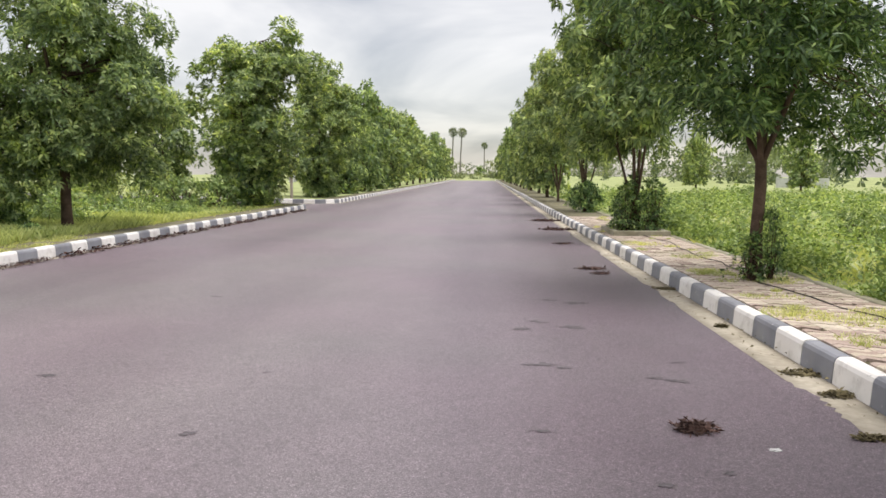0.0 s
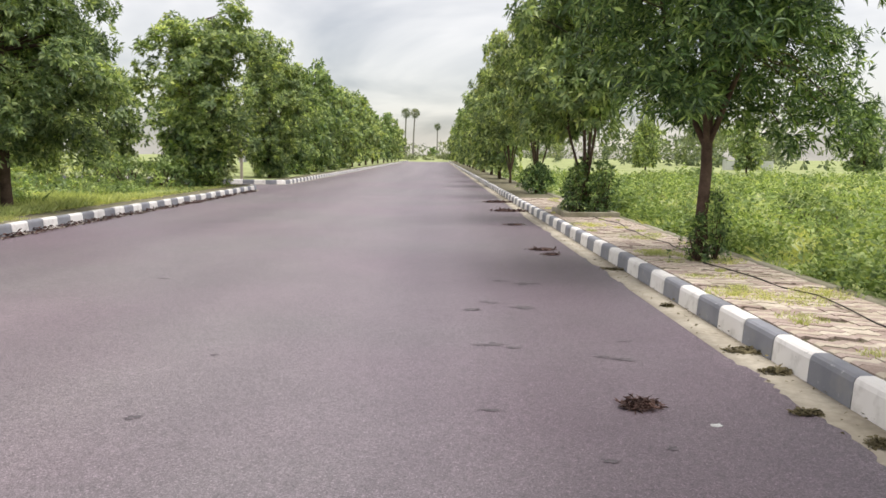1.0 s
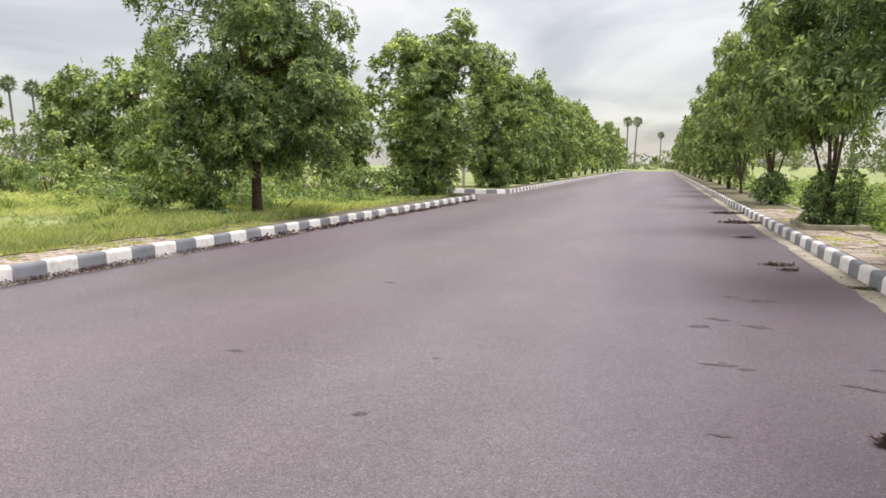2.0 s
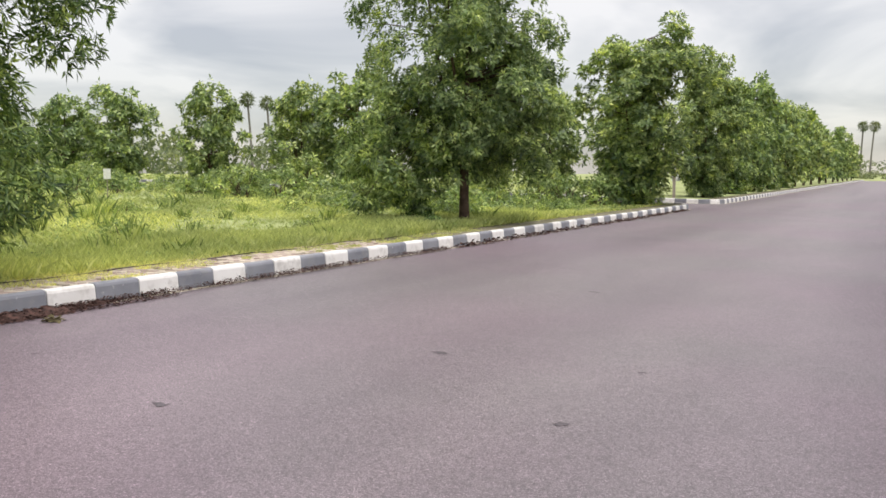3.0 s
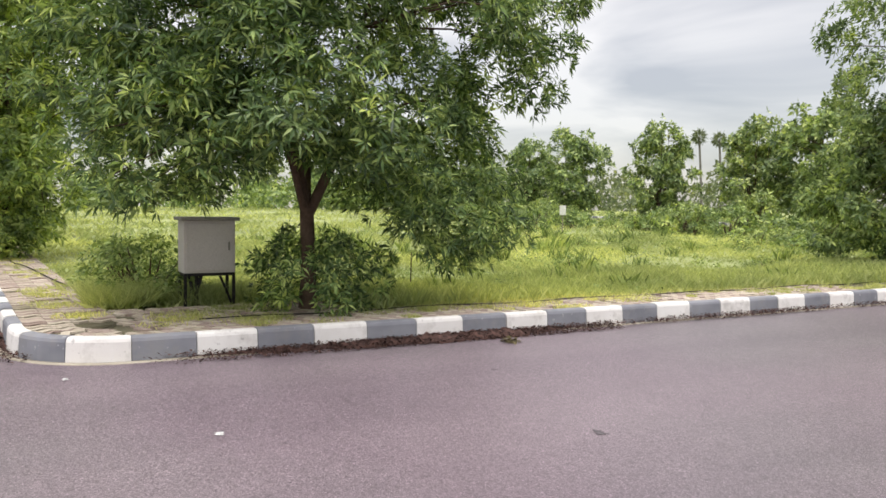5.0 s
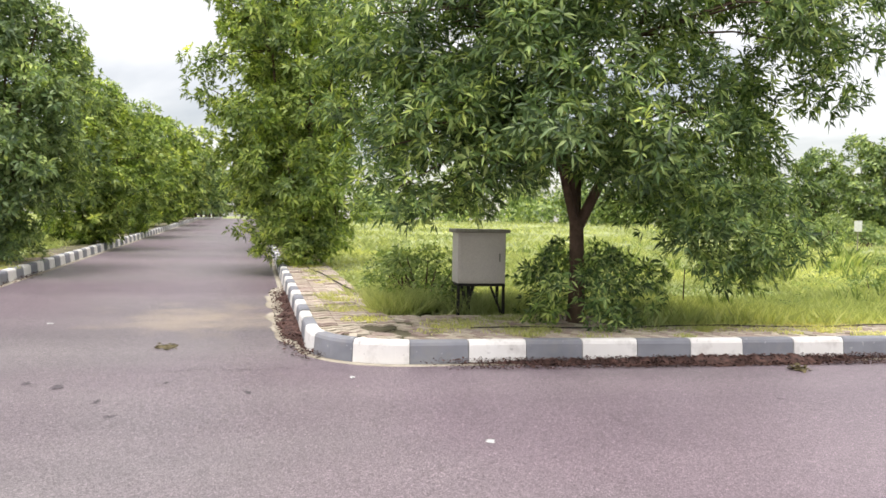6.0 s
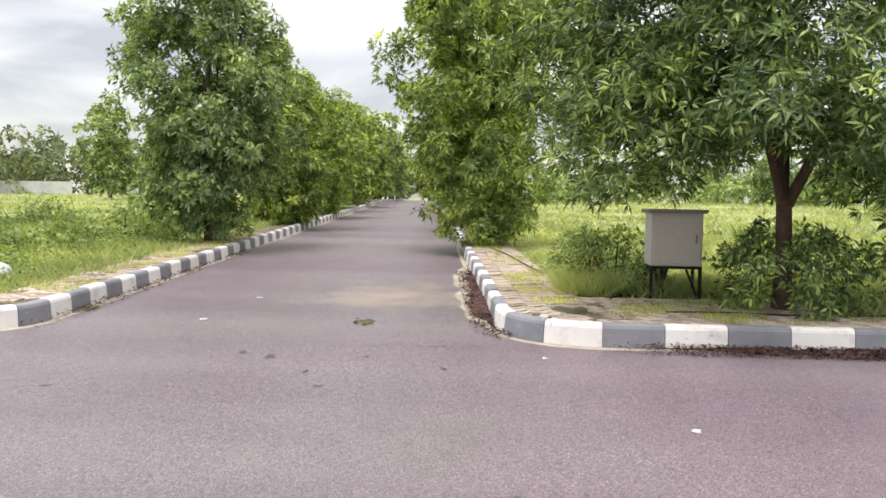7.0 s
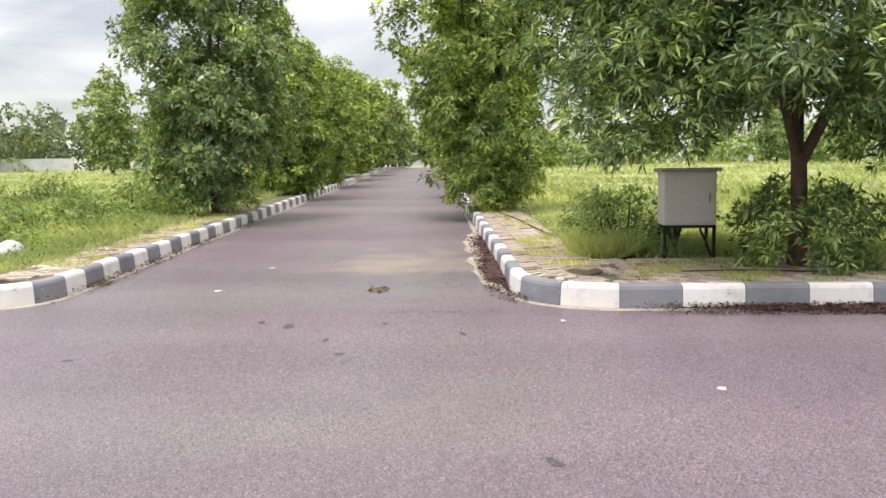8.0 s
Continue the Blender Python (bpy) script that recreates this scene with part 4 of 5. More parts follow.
def tufts(name, seed, spots, height, label):
    """Short grass and moss in the joints of the paving."""
    r = np.random.default_rng(seed)
    P = []
    for x, y, rad, n in spots:
        a, d = r.uniform(0, 2 * np.pi, n), rad * r.random(n) ** 0.7
        P.append(np.stack([x + d * np.cos(a) * 0.8, y + d * np.sin(a)], 1))
    P = np.concatenate(P)
    k = len(P)
    z = gz_np(P[:, 0], P[:, 1]) + VERGE + 0.01
    th, h = r.uniform(0, 2 * np.pi, k), height * r.uniform(0.4, 1.3, k)
    w = 0.006
    lean = r.normal(0, 0.7, (k, 2)) * h[:, None]
    a = np.stack([P[:, 0] - np.cos(th) * w, P[:, 1] - np.sin(th) * w, z], 1)
    b = np.stack([P[:, 0] + np.cos(th) * w, P[:, 1] + np.sin(th) * w, z], 1)
    t = np.stack([P[:, 0] + lean[:, 0], P[:, 1] + lean[:, 1], z + h], 1)
    V = np.stack([a, b, t], 1).reshape(-1, 3)
    return tagged(new(name, mesh_np(name, V, np.arange(3 * k).reshape(-1, 3), GRASS)), label, "grass", kind="stuff")


r = np.random.default_rng(66)
tufts("joint_grass", 67, [(3.05, 10.9, 0.4, 900), (3.6, 10.2, 0.5, 700), (2.95, 7.6, 0.4, 700), (3.35, 7.3, 0.4, 500), (3.75, 7.6, 0.35, 700), (3.0, 6.4, 0.25, 250), (3.3, 13.0, 0.4, 500), (3.0, 15.5, 0.5, 500),
                          *[(r.uniform(2.65, 3.95), r.uniform(5, 26), r.uniform(0.06, 0.22), 90) for i in range(46)]], 0.045, "short moss and grass in the paving joints")
tufts("corner_grass", 68, [(-8.9, 1.9, 0.5, 700), (-9.3, 2.6, 0.5, 900), (-8.4, 2.6, 0.3, 300), (-8.6, 4.5, 0.5, 900), (-8.5, 6.0, 0.5, 900), (-8.4, 7.6, 0.5, 900), (-9.3, 0.85, 0.3, 400), (-10.2, 0.75, 0.35, 400),
                           *[(r.uniform(-8.7, -7.95), r.uniform(1.5, 16), r.uniform(0.08, 0.3), 130) for i in range(60)],
                           *[(x, N_IN(x) + r.uniform(0.2, 0.9), r.uniform(0.08, 0.25), 100) for x in r.uniform(-20, -8.8, 36)],
                           *[(x, S_IN(x) - r.uniform(0.25, 0.9), r.uniform(0.1, 0.35), 150) for x in r.uniform(-20, -9.2, 50)]], 0.05, "short moss and grass in the paving joints")

tufts("cabinet_grass", 70, [(-10.1, 1.35, 0.4, 2600), (-10.4, 1.45, 0.5, 2600), (-10.9, 1.35, 0.4, 1500), (-9.9, 2.2, 0.3, 500), (-10.3, 2.6, 0.6, 1500), (-9.7, 4.1, 0.5, 900)], 0.24, "bright green grass round the foot of the steel cabinet")

# far woods that close the horizon
def woods(name, seed, spots, height, size, label, mat=FARLEAF_HAZED, leaf=0.8):
    r = np.random.default_rng(seed)
    P, A = [], []
    for x, y in spots:
        h, rad = height * r.uniform(0.7, 1.25), size * r.uniform(0.75, 1.2)
        _, p, a = crown_places(r, 0.3, h, rad, 12, 4, rad * 0.34, ROUND, 0.1)
        P.append(p + (x, y, gz(x, y)))
        A.append(a)
    V, F = leaf_cloud(r, np.concatenate(P), np.concatenate(A), leaf, 4, 0.3, 0.5)
    return tagged(new(name, mesh_np(name, V, F, mat)), label, "trees", kind="stuff")


r = np.random.default_rng(81)
spots = []
for i in range(200):
    a = radians(r.uniform(22, 158))
    d = r.uniform(105, 190)
    x, y = -d * math.sin(a), d * math.cos(a)
    if not (-14 < x < 8):
        spots.append((x, y))
for i in range(55):
    a, d = radians(r.uniform(108, 131)), r.uniform(104, 128)
    spots.append((-d * math.sin(a), d * math.cos(a)))
woods("far_woods", 82, spots, 7.0, 3.6, "hazy dark green belt of far trees behind the plots")
woods("hill_woods", 83, [(r.uniform(20, 160), r.uniform(95, 210)) for i in range(85)], 7.5, 3.4, "hazy green belt of far trees behind the plots")
woods("bank_scrub", 85, [(r.uniform(-13, 9), r.uniform(212, 236)) for i in range(46)], 1.5, 1.9, "low olive scrub on the bank at the road's end", leaf=0.45)
woods("end_woods", 84, [(r.uniform(-120, 90), r.uniform(330, 420)) for i in range(64)], 7.0, 5.0, "faint far trees beyond the end of the avenue")
r = np.random.default_rng(86)
belt = []
for i in range(46):
    a, d = radians(r.uniform(58, 86)), r.uniform(62, 96)
    belt.append((-d * math.sin(a), d * math.cos(a)))
woods("bush_belt", 87, belt, 2.8, 2.2, "low green bushes far across the open plot", SHRUB, 0.55)

# ---------------------------------------------------------------- things on the verges


def make_cabinet(x, y):
    """A painted steel distribution cabinet on a black angle-iron stand."""
    root = new("distribution_cabinet")
    g = gz(x, y) + 0.12
    root.matrix_basis = pose(x, y, g)
    z0, z1, w, d = 0.47, 1.09, 0.30, 0.36
    part("body", box(bmesh.new(), (-d, -w, z0), (0, w, z1), 0.008), SHELL, root)
    part("roof", box(bmesh.new(), (-d - 0.04, -w - 0.045, z1), (0.05, w + 0.045, z1 + 0.045), 0.012), ROOF, root, "grey-green overhanging sheet roof")
    door = part("door", box(bmesh.new(), (0.002, -w + 0.025, z0 + 0.03), (0.014, w - 0.025, z1 - 0.03), 0.004), SHELL, root)
    part("handle", box(bmesh.new(), (0.014, w - 0.09, 0.74), (0.03, w - 0.07, 0.84), 0.004), ROOF, door)
    frame_bm = bmesh.new()
    for lo, hi in (((-d, -w, z0 - 0.035), (0, -w + 0.035, z0 - 0.002)), ((-d, w - 0.035, z0 - 0.035), (0, w, z0 - 0.002)),
                   ((-0.035, -w + 0.036, z0 - 0.035), (0, w - 0.036, z0 - 0.002)), ((-d, -w + 0.036, z0 - 0.035), (-d + 0.035, w - 0.036, z0 - 0.002))):
        box(frame_bm, lo, hi)
    part("stand_frame", frame_bm, BLACK, root)
    for lx, ly in ((-0.035, -w), (-0.035, w - 0.035), (-d, -w), (-d, w - 0.035)):
        part("leg", box(bmesh.new(), (lx, ly, -0.06), (lx + 0.035, ly + 0.035, z0 - 0.036), 0.003), BLACK, root)
    for a, b, c in (((-0.02, w - 0.02, 0.04), (-0.02, w - 0.1, 0.25), (-0.02, w - 0.18, z0 - 0.04)), ((-0.2, -w + 0.12, -0.06), (-0.18, -w + 0.19, 0.2), (-0.16, -w + 0.17, z0 + 0.01)),
                    ((-0.15, -w + 0.2, -0.06), (-0.12, -w + 0.16, 0.22), (-0.14, -w + 0.24, z0 + 0.01)), ((-0.24, -w + 0.06, -0.06), (-0.2, -w + 0.13, 0.24), (-0.22, -w + 0.1, z0 + 0.01))):
        v, f = tube([a, b, c], [0.016 if c[2] < z0 else 0.024] * 3, 6)
        child("cable" if c[2] > z0 else "brace", mesh_np("cable", v, f, RUBBER if c[2] > z0 else BLACK, True), root)
    return tagged(root, "grey painted steel power cabinet on black angle-iron legs", "cabinet")


make_cabinet(-9.68, 2.27)


def make_board(x, y, turn, h, w, b):
    """A small white plot marker on a thin post."""
    root = new("plot_marker")
    root.matrix_basis = pose(x, y, gz(x, y) + 0.05, 0, 0, turn)
    v, f = tube([(0, 0, -0.1), (0, 0, h)], [0.025, 0.022], 6)
    child("post", mesh_np("post", v, f, EDGING), root)
    part("board", box(bmesh.new(), (-w / 2, -0.045, h - b), (w / 2, -0.026, h + 0.02), 0.004), BOARD, root)
    return tagged(root, "small white plot marker board on a thin post", "sign", "plot markers")


make_board(-25.5, 19.5, 52, 1.58 - gz(-25.5, 19.5), 0.25, 0.36)
make_board(-44.0, -19.5, 115, 1.1, 0.55, 0.4)
make_board(-10.6, 43.4, 10, 1.5, 0.4, 0.5)
make_board(-29.0, 31.0, 40, 0.9, 0.3, 0.35)


def make_post(x, y, h):
    root = new("concrete_post")
    root.matrix_basis = pose(x, y, gz(x, y) + 0.1, 0, 0, 10)
    part("shaft", box(bmesh.new(), (-0.07, -0.07, -0.1), (0.07, 0.07, h), 0.015), CONCRETE, root)
    part("cap", box(bmesh.new(), (-0.085, -0.085, h), (0.085, 0.085, h + 0.05), 0.012), EDGING, root)
    return tagged(root, "short weathered concrete marker post by the junction", "post")


make_post(-10.2, 41.5, 1.4)


def make_stake(x, y, h):
    """A thin crooked stick pushed into the ground."""
    v, f = tube([(0, 0, -0.08), (0.012, 0.0, h * 0.45), (0.0, 0.015, h)], [0.012, 0.01, 0.007], 6)
    ob = new("stake", mesh_np("stake", v, f, BARK, True))
    ob.matrix_basis = pose(x, y, gz(x, y) + 0.13)
    return tagged(ob, "thin bare stick standing in the grass by the verge", "stick")


make_stake(-10.3, 5.23, 0.62)


def make_wall(x0, y0, x1, y1, h, name, label):
    n = np.array((x1 - x0, y1 - y0))
    length = float(np.hypot(*n))
    root = new(name)
    root.matrix_basis = pose(x0, y0, gz((x0 + x1) / 2, (y0 + y1) / 2) - 0.1, 0, 0, math.degrees(math.atan2(n[1], n[0])))
    k = max(2, int(length / 6))
    for i in range(k):
        part("panel", box(bmesh.new(), (length * i / k + 0.16, -0.06, 0), (length * (i + 1) / k - 0.16, 0.06, h)), WALLPAINT, root)
        part("pier", box(bmesh.new(), (length * i / k - 0.15, -0.13, 0), (length * i / k + 0.15, 0.13, h + 0.15), 0.02), WALLPAINT, root)
    return tagged(root, label, "wall")


make_wall(-88, -76, -90, -47, 1.8, "boundary_wall", "long pale boundary wall far across the plots")
make_wall(32.5, 91, 37.5, 89, 1.3, "compound_wall", "long pale boundary wall behind the green plot")


def make_lump(x, y):
    """A pale rounded stone half hidden in the grass."""
    bm = bmesh.new()
    bmesh.ops.create_icosphere(bm, subdivisions=3, radius=0.24)
    for v in bm.verts:
        v.co *= 1 + 0.25 * noise.noise(v.co * 3.1)
        v.co = Vector((v.co.x * 1.3, v.co.y * 0.9, max(v.co.z * 0.75, -0.1)))
    ob = new("stone", bm_mesh("stone", bm, WALLPAINT, True))
    ob.matrix_basis = pose(x, y, gz(x, y) + 0.17, 0, 0, 20)
    return tagged(ob, "pale rounded stone half hidden in the grass", "stone")


make_lump(-11.0, -6.75)

ring = new("tree_ring")
ring.matrix_basis = pose(3.42, 18.5, VERGE)
for lo, hi in (((-0.62, -0.95, -0.02), (0.62, -0.8, 0.13)), ((-0.62, 0.8, -0.02), (0.62, 0.95, 0.13)), ((-0.62, -0.795, -0.02), (-0.48, 0.795, 0.13)), ((0.48, -0.795, -0.02), (0.62, 0.795, 0.13))):
    part("side", box(bmesh.new(), lo, hi, 0.015), EDGING, ring)
tagged(ring, "low square concrete ring round a tree trunk", "planter")


def make_hose(points, r, label):
    v, f = tube([(x, y, gz(x, y) + VERGE + 0.035 + 0.012 * math.sin(i * 1.7)) for i, (x, y) in enumerate(points)], [r] * len(points), 6)
    ob = new("water_hose", mesh_np("water_hose", v, f, RUBBER, True))
    return tagged(ob, label, "hose")


make_hose([(3.52 + 0.07 * math.sin(i * 0.9) + 0.04 * math.sin(i * 2.3) - (0.1 if 9 < 2 + i * 0.6 < 12 else 0), 2 + i * 0.6) for i in range(28)], 0.007, "thin black water hose lying along the paved verge")
make_hose([(-18.2 + i * 0.6, 0.0 + 0.088 * i + 0.03 * math.sin(i * 1.3)) for i in range(11)], 0.011, "thin black water hose lying on the verge")
make_hose([(-8.55 + 0.03 * math.sin(i * 1.1), 1.9 + i * 0.6) for i in range(20)], 0.007, "thin black water hose along the plot verge")


# ---------------------------------------------------------------- litter on the road


def flakes(rng, xs, ys, zs, size, wide=0.3):
    """Curled dry leaves and bits lying about."""
    n = len(xs)
    P = np.stack([xs, ys, zs], 1)
    th = rng.uniform(0, 2 * np.pi, n)
    D = np.stack([np.cos(th), np.sin(th), rng.normal(0, 0.25, n)], 1)
    S = np.stack([-np.sin(th), np.cos(th), rng.normal(0, 0.3, n)], 1)
    L = (size * rng.uniform(0.5, 1.4, n))[:, None]
    lift = np.abs(rng.normal(0, 0.15, n))[:, None] * L * np.array([[0, 0, 1.0]])
    V = np.stack([P, P + D * L * 0.5 + S * L * wide + lift, P + D * L + lift * 0.5, P + D * L * 0.5 - S * L * wide + lift], 1).reshape(-1, 3)
    q = np.arange(n)[:, None] * 4
    return V, np.concatenate([q + [[0, 1, 2]], q + [[0, 2, 3]]], 0)


def make_pile(x, y, r, h, n, mat, label, size=0.05, wide=0.16, seed=1):
    rng = np.random.default_rng(seed + int(abs(x * 100) + abs(y * 37)))
    a, d = rng.uniform(0, 2 * np.pi, n), np.sqrt(rng.random(n)) * r * (0.8 + 0.4 * rng.random(n))
    xs, ys = d * np.cos(a) * 1.2, d * np.sin(a) * 0.8
    zs = h * np.clip(1 - (d / r) ** 2, 0, 1) * rng.uniform(0.3, 1.0, n) + 0.006
    V, F = flakes(rng, xs, ys, zs, size, wide)
    k = 14
    ang = np.arange(k) * 2 * np.pi / k
    rr = r * 0.75 * (1 + 0.2 * rng.normal(0, 1, k))
    rim = np.stack([rr * np.cos(ang) * 1.2, rr * np.sin(ang) * 0.8, np.full(k, 0.003)], 1)
    mid = np.stack([rr * 0.5 * np.cos(ang) * 1.2, rr * 0.5 * np.sin(ang) * 0.8, np.full(k, h * 0.55 + 0.004)], 1)
    b = len(V)
    V = np.concatenate([V, rim, mid, [[0, 0, h * 0.7 + 0.005]]])
    T = []
    for i in range(k):
        j = (i + 1) % k
        T += [(b + i, b + j, b + k + j), (b + i, b + k + j, b + k + i), (b + k + i, b + k + j, b + 2 * k)]
    F = np.concatenate([F, np.array(T)])
    ob = new("leaf_mound", mesh_np("leaf_mound", V, F, mat))
    ob.matrix_basis = pose(x, y, gz(x, y) + 0.002)
    return tagged(ob, label, "litter")


make_pile(1.25, 4.69, 0.105, 0.05, 420, TWIG, "small heap of dark dry twigs and leaves on asphalt", 0.05, 0.09)
make_pile(1.72, 13.0, 0.2, 0.03, 260, TWIG, "dark dry heap of leaves on the asphalt", 0.05, 0.12)
make_pile(1.78, 12.35, 0.13, 0.02, 140, TWIG, "dark dry heap of leaves on the asphalt", 0.05, 0.12)
make_pile(1.72, 17.85, 0.2, 0.02, 160, TWIG, "dark dry heap of leaves on the asphalt", 0.055, 0.12)
make_pile(2.1, 22.6, 0.5, 0.03, 260, DRY, "brown leaf drift beside the gutter", 0.1, 0.2)
make_pile(2.1, 27.0, 0.5, 0.03, 260, DRY, "brown leaf drift beside the gutter", 0.1, 0.2)
for x, y, r in ((2.42, 6.1, 0.14), (2.44, 5.5, 0.11), (2.22, 4.57, 0.075), (2.4, 4.05, 0.1), (2.42, 10.7, 0.16), (2.37, 8.0, 0.05), (-9.3, -4.62, 0.17)):
    make_pile(x, y, r, 0.022, 230, OLIVE, "olive-brown dry leaf litter in the gutter", 0.032, 0.3)


def make_stain(x, y, r):
    """A thin dark smear of trodden leaves."""
    q = np.random.default_rng(int(abs(x * 91) + abs(y * 53)))
    k = 26
    ang = np.arange(k) * 2 * np.pi / k
    rr = 0.85 * r * np.clip(1 + 0.34 * q.normal(0, 1, k) + 0.25 * np.sin(ang * 2 + q.random() * 6), 0.4, 1.7)
    V = np.stack([rr * np.cos(ang) * 1.25, rr * np.sin(ang) * 0.75, np.full(k, 0.004)], 1)
    V = np.concatenate([V, [[0, 0, 0.007]]])
    ob = new("leaf_smear", mesh_np("leaf_smear", V, np.array([(i, (i + 1) % k, k) for i in range(k)]), STALE))
    ob.matrix_basis = pose(x, y, gz(x, y), 0, 0, q.uniform(-25, 25))
    return tagged(ob, "flat dark smear of trodden leaves on asphalt", "stain")


for x, y, r in ((0.88, 7.91, 0.11), (1.07, 9.45, 0.13), (0.54, 8.2, 0.08), (0.35, 7.79, 0.09), (0.77, 9.65, 0.08), (0.35, 4.62, 0.05), (0.45, 6.3, 0.09), (0.62, 6.2, 0.05), (1.42, 5.85, 0.07),
                (1.25, 4.0, 0.04), (-1.67, 5.91, 0.025), (-6.1, 4.0, 0.035), (-6.5, -1.4, 0.05), (-7.1, -1.0, 0.04)):
    make_stain(x, y, r)
for x, y, r in ((-7.02, -1.83, 0.08), (-7.16, -2.1, 0.06), (-5.86, -3.18, 0.05), (-6.05, -1.21, 0.05), (-6.7, -0.3, 0.05), (-3.91, 0.2, 0.05),
                (-4.09, 3.53, 0.06), (-3.27, 5.71, 0.06), (-3.35, 9.68, 0.07), (-1.74, 4.45, 0.05), (-3.31, 5.73, 0.05), (1.57, 6.44, 0.05), (1.28, 5.92, 0.05), (0.89, 3.82, 0.04)):
    make_stain(x, y, r)
# the seam where the street's asphalt meets the avenue's
q = np.random.default_rng(23)
seam_v = []
for i in range(60):
    y, mid, w = -1.15 + i * 0.02, -7.62 + 0.03 * math.sin(i * 0.21) + q.normal(0, 0.006), 0.002 + 0.009 * q.random() * abs(math.sin(i * 0.13))
    seam_v += [(mid - w, y, gz(mid - w) + 0.004), (mid + w, y, gz(mid + w) + 0.004)]
tagged(new("road_seam", mesh_np("road_seam", seam_v, [(i * 2, i * 2 + 1, i * 2 + 3, i * 2 + 2) for i in range(59)], STALE)), "thin dark ragged seam across the asphalt", "road seam", kind="structure")
make_pile(-8.8, -1.28, 0.19, 0.003, 46, OLIVE, "scattered brown leaves on the side street", 0.045, 0.25)
make_pile(-7.2, 4.9, 0.085, 0.03, 70, OLIVE, "small fallen sprig of yellowing leaves on the asphalt", 0.06, 0.25)
for x, y, stretch in ((-5.15, 1.33, 1.2), (-8.8, -3.05, 2.6), (-10.5, -2.9, 2.2), (-7.2, 0.56, 1.0), (1.6, 4.36, 1.0)):
    rr = np.random.default_rng(int(abs(x * 77)))
    bm = bmesh.new()
    box(bm, (-0.022, -0.013 * stretch, 0), (0.022, 0.013 * stretch, 0.008), 0.003)
    for v in bm.verts:
        v.co.x += 0.01 * rr.normal()
        v.co.y += 0.008 * rr.normal()
    ob = new("pale_chip", bm_mesh("pale_chip", bm, BOARD))
    ob.matrix_basis = pose(x, y, gz(x, y) + 0.001, 0, 0, rr.uniform(-25, 25))
    tagged(ob, "small pale scrap lying on the asphalt", "scrap", "scraps on the road")


def drift(name, line, s0, s1, d0, d1, n, size, mat, label, seed, bed=False):
    """Leaf litter blown against a kerb."""
    r = np.random.default_rng(seed)
    s = r.uniform(s0, s1, n)
    lump = 0.55 + 0.45 * np.sin(s * 1.3 + seed) * np.sin(s * 0.47)
    keep = r.random(n) < np.clip(lump + 0.35, 0.1, 1) * np.clip((s - s0) / 1.3, 0.03, 1)
    s = s[keep]
    d = d0 + (d1 - d0) * r.random(len(s)) ** 1.7
    p = np.array([line.off(a, b) for a, b in zip(s, d)])
    z = gz_np(p[:, 0], p[:, 1]) + 0.012 + 0.05 * np.clip(1 - np.abs(d - d0) / 0.28, 0, 1) * r.random(len(s))
    V, F = flakes(r, p[:, 0], p[:, 1], z, size, 0.32)
    if bed:
        # the matted layer under the loose leaves
        ss = np.arange(s0 + 0.4, s1 - 0.4, 0.045)
        full = np.clip(0.62 + 0.3 * np.sin(ss * 1.3 + seed) * np.sin(ss * 0.47) + 0.12 * np.sin(ss * 7.1) + r.normal(0, 0.06, len(ss)), 0.12, 1.05)
        full *= np.clip(np.minimum(ss - ss[0], ss[-1] - ss) / 1.1, 0.05, 1)
        B = []
        for a, k in zip(ss, full):
            for u, h in ((1.0, 0.002), (0.85, 0.014), (0.45, 0.04), (-0.08, 0.052)):
                x, y = line.off(float(a), d1 * u * k)
                B.append((x, y, gz(x, y) + h * min(1.0, k + 0.2) * (1 + 0.25 * r.normal())))
        b, m = len(V), np.arange(len(ss) - 1)[:, None] * 4
        quads = [m + [[j, j + 4, j + 5]] for j in range(3)] + [m + [[j, j + 5, j + 1]] for j in range(3)]
        V, F = np.concatenate([V, np.array(B)]), np.concatenate([F, b + np.concatenate(quads)])
    return tagged(new(name, mesh_np(name, V, F, mat)), label, "leaf litter", kind="stuff")


S_END = float(KN.s[11])   # where the corner's bend ends on the avenue
q = np.random.default_rng(29)
gut_v, gut_f = [], []
for i in range(120):
    a = S_END - 7.6 + i * 0.05
    ragged = 0.31 + 0.07 * math.sin(i * 0.23) * math.sin(i * 0.057 + 1) + q.normal(0, 0.012)
    ragged = 0.1 + (ragged - 0.1) * min(1.0, i / 18, (119 - i) / 12)
    for d in (-0.092, -ragged):
        x, y = KN.off(a, d)
        gut_v.append((x, y, gz(x, y) + 0.006))
for i in range(119):
    gut_f.append((i * 2, i * 2 + 1, i * 2 + 3, i * 2 + 2))
tagged(new("gutter_street", mesh_np("gutter_street", gut_v, gut_f, CONCRETE)), "broken pale concrete gutter edge along the side street", "gutter", kind="structure")
drift("corner_litter", KN, S_END - 7.5, S_END - 0.9, -0.01, -0.25, 2900, 0.032, DRY, "brown dry leaves blown against the corner kerb", 3, True)
drift("kerb_litter", KN, S_END + 0.1, S_END + 5.6, -0.01, -0.32, 9000, 0.028, DRY, "dark red-brown dry leaves heaped along the kerb", 4, True)
drift("thin_litter", KN, S_END + 5.2, S_END + 12.4, -0.01, -0.2, 4200, 0.03, DRY, "thin line of dark dry leaves along the kerb", 8)
drift("far_litter", KN, S_END + 12.0, S_END + 32.0, -0.01, -0.22, 2600, 0.07, DRY, "dark dry leaves along the kerb", 5)
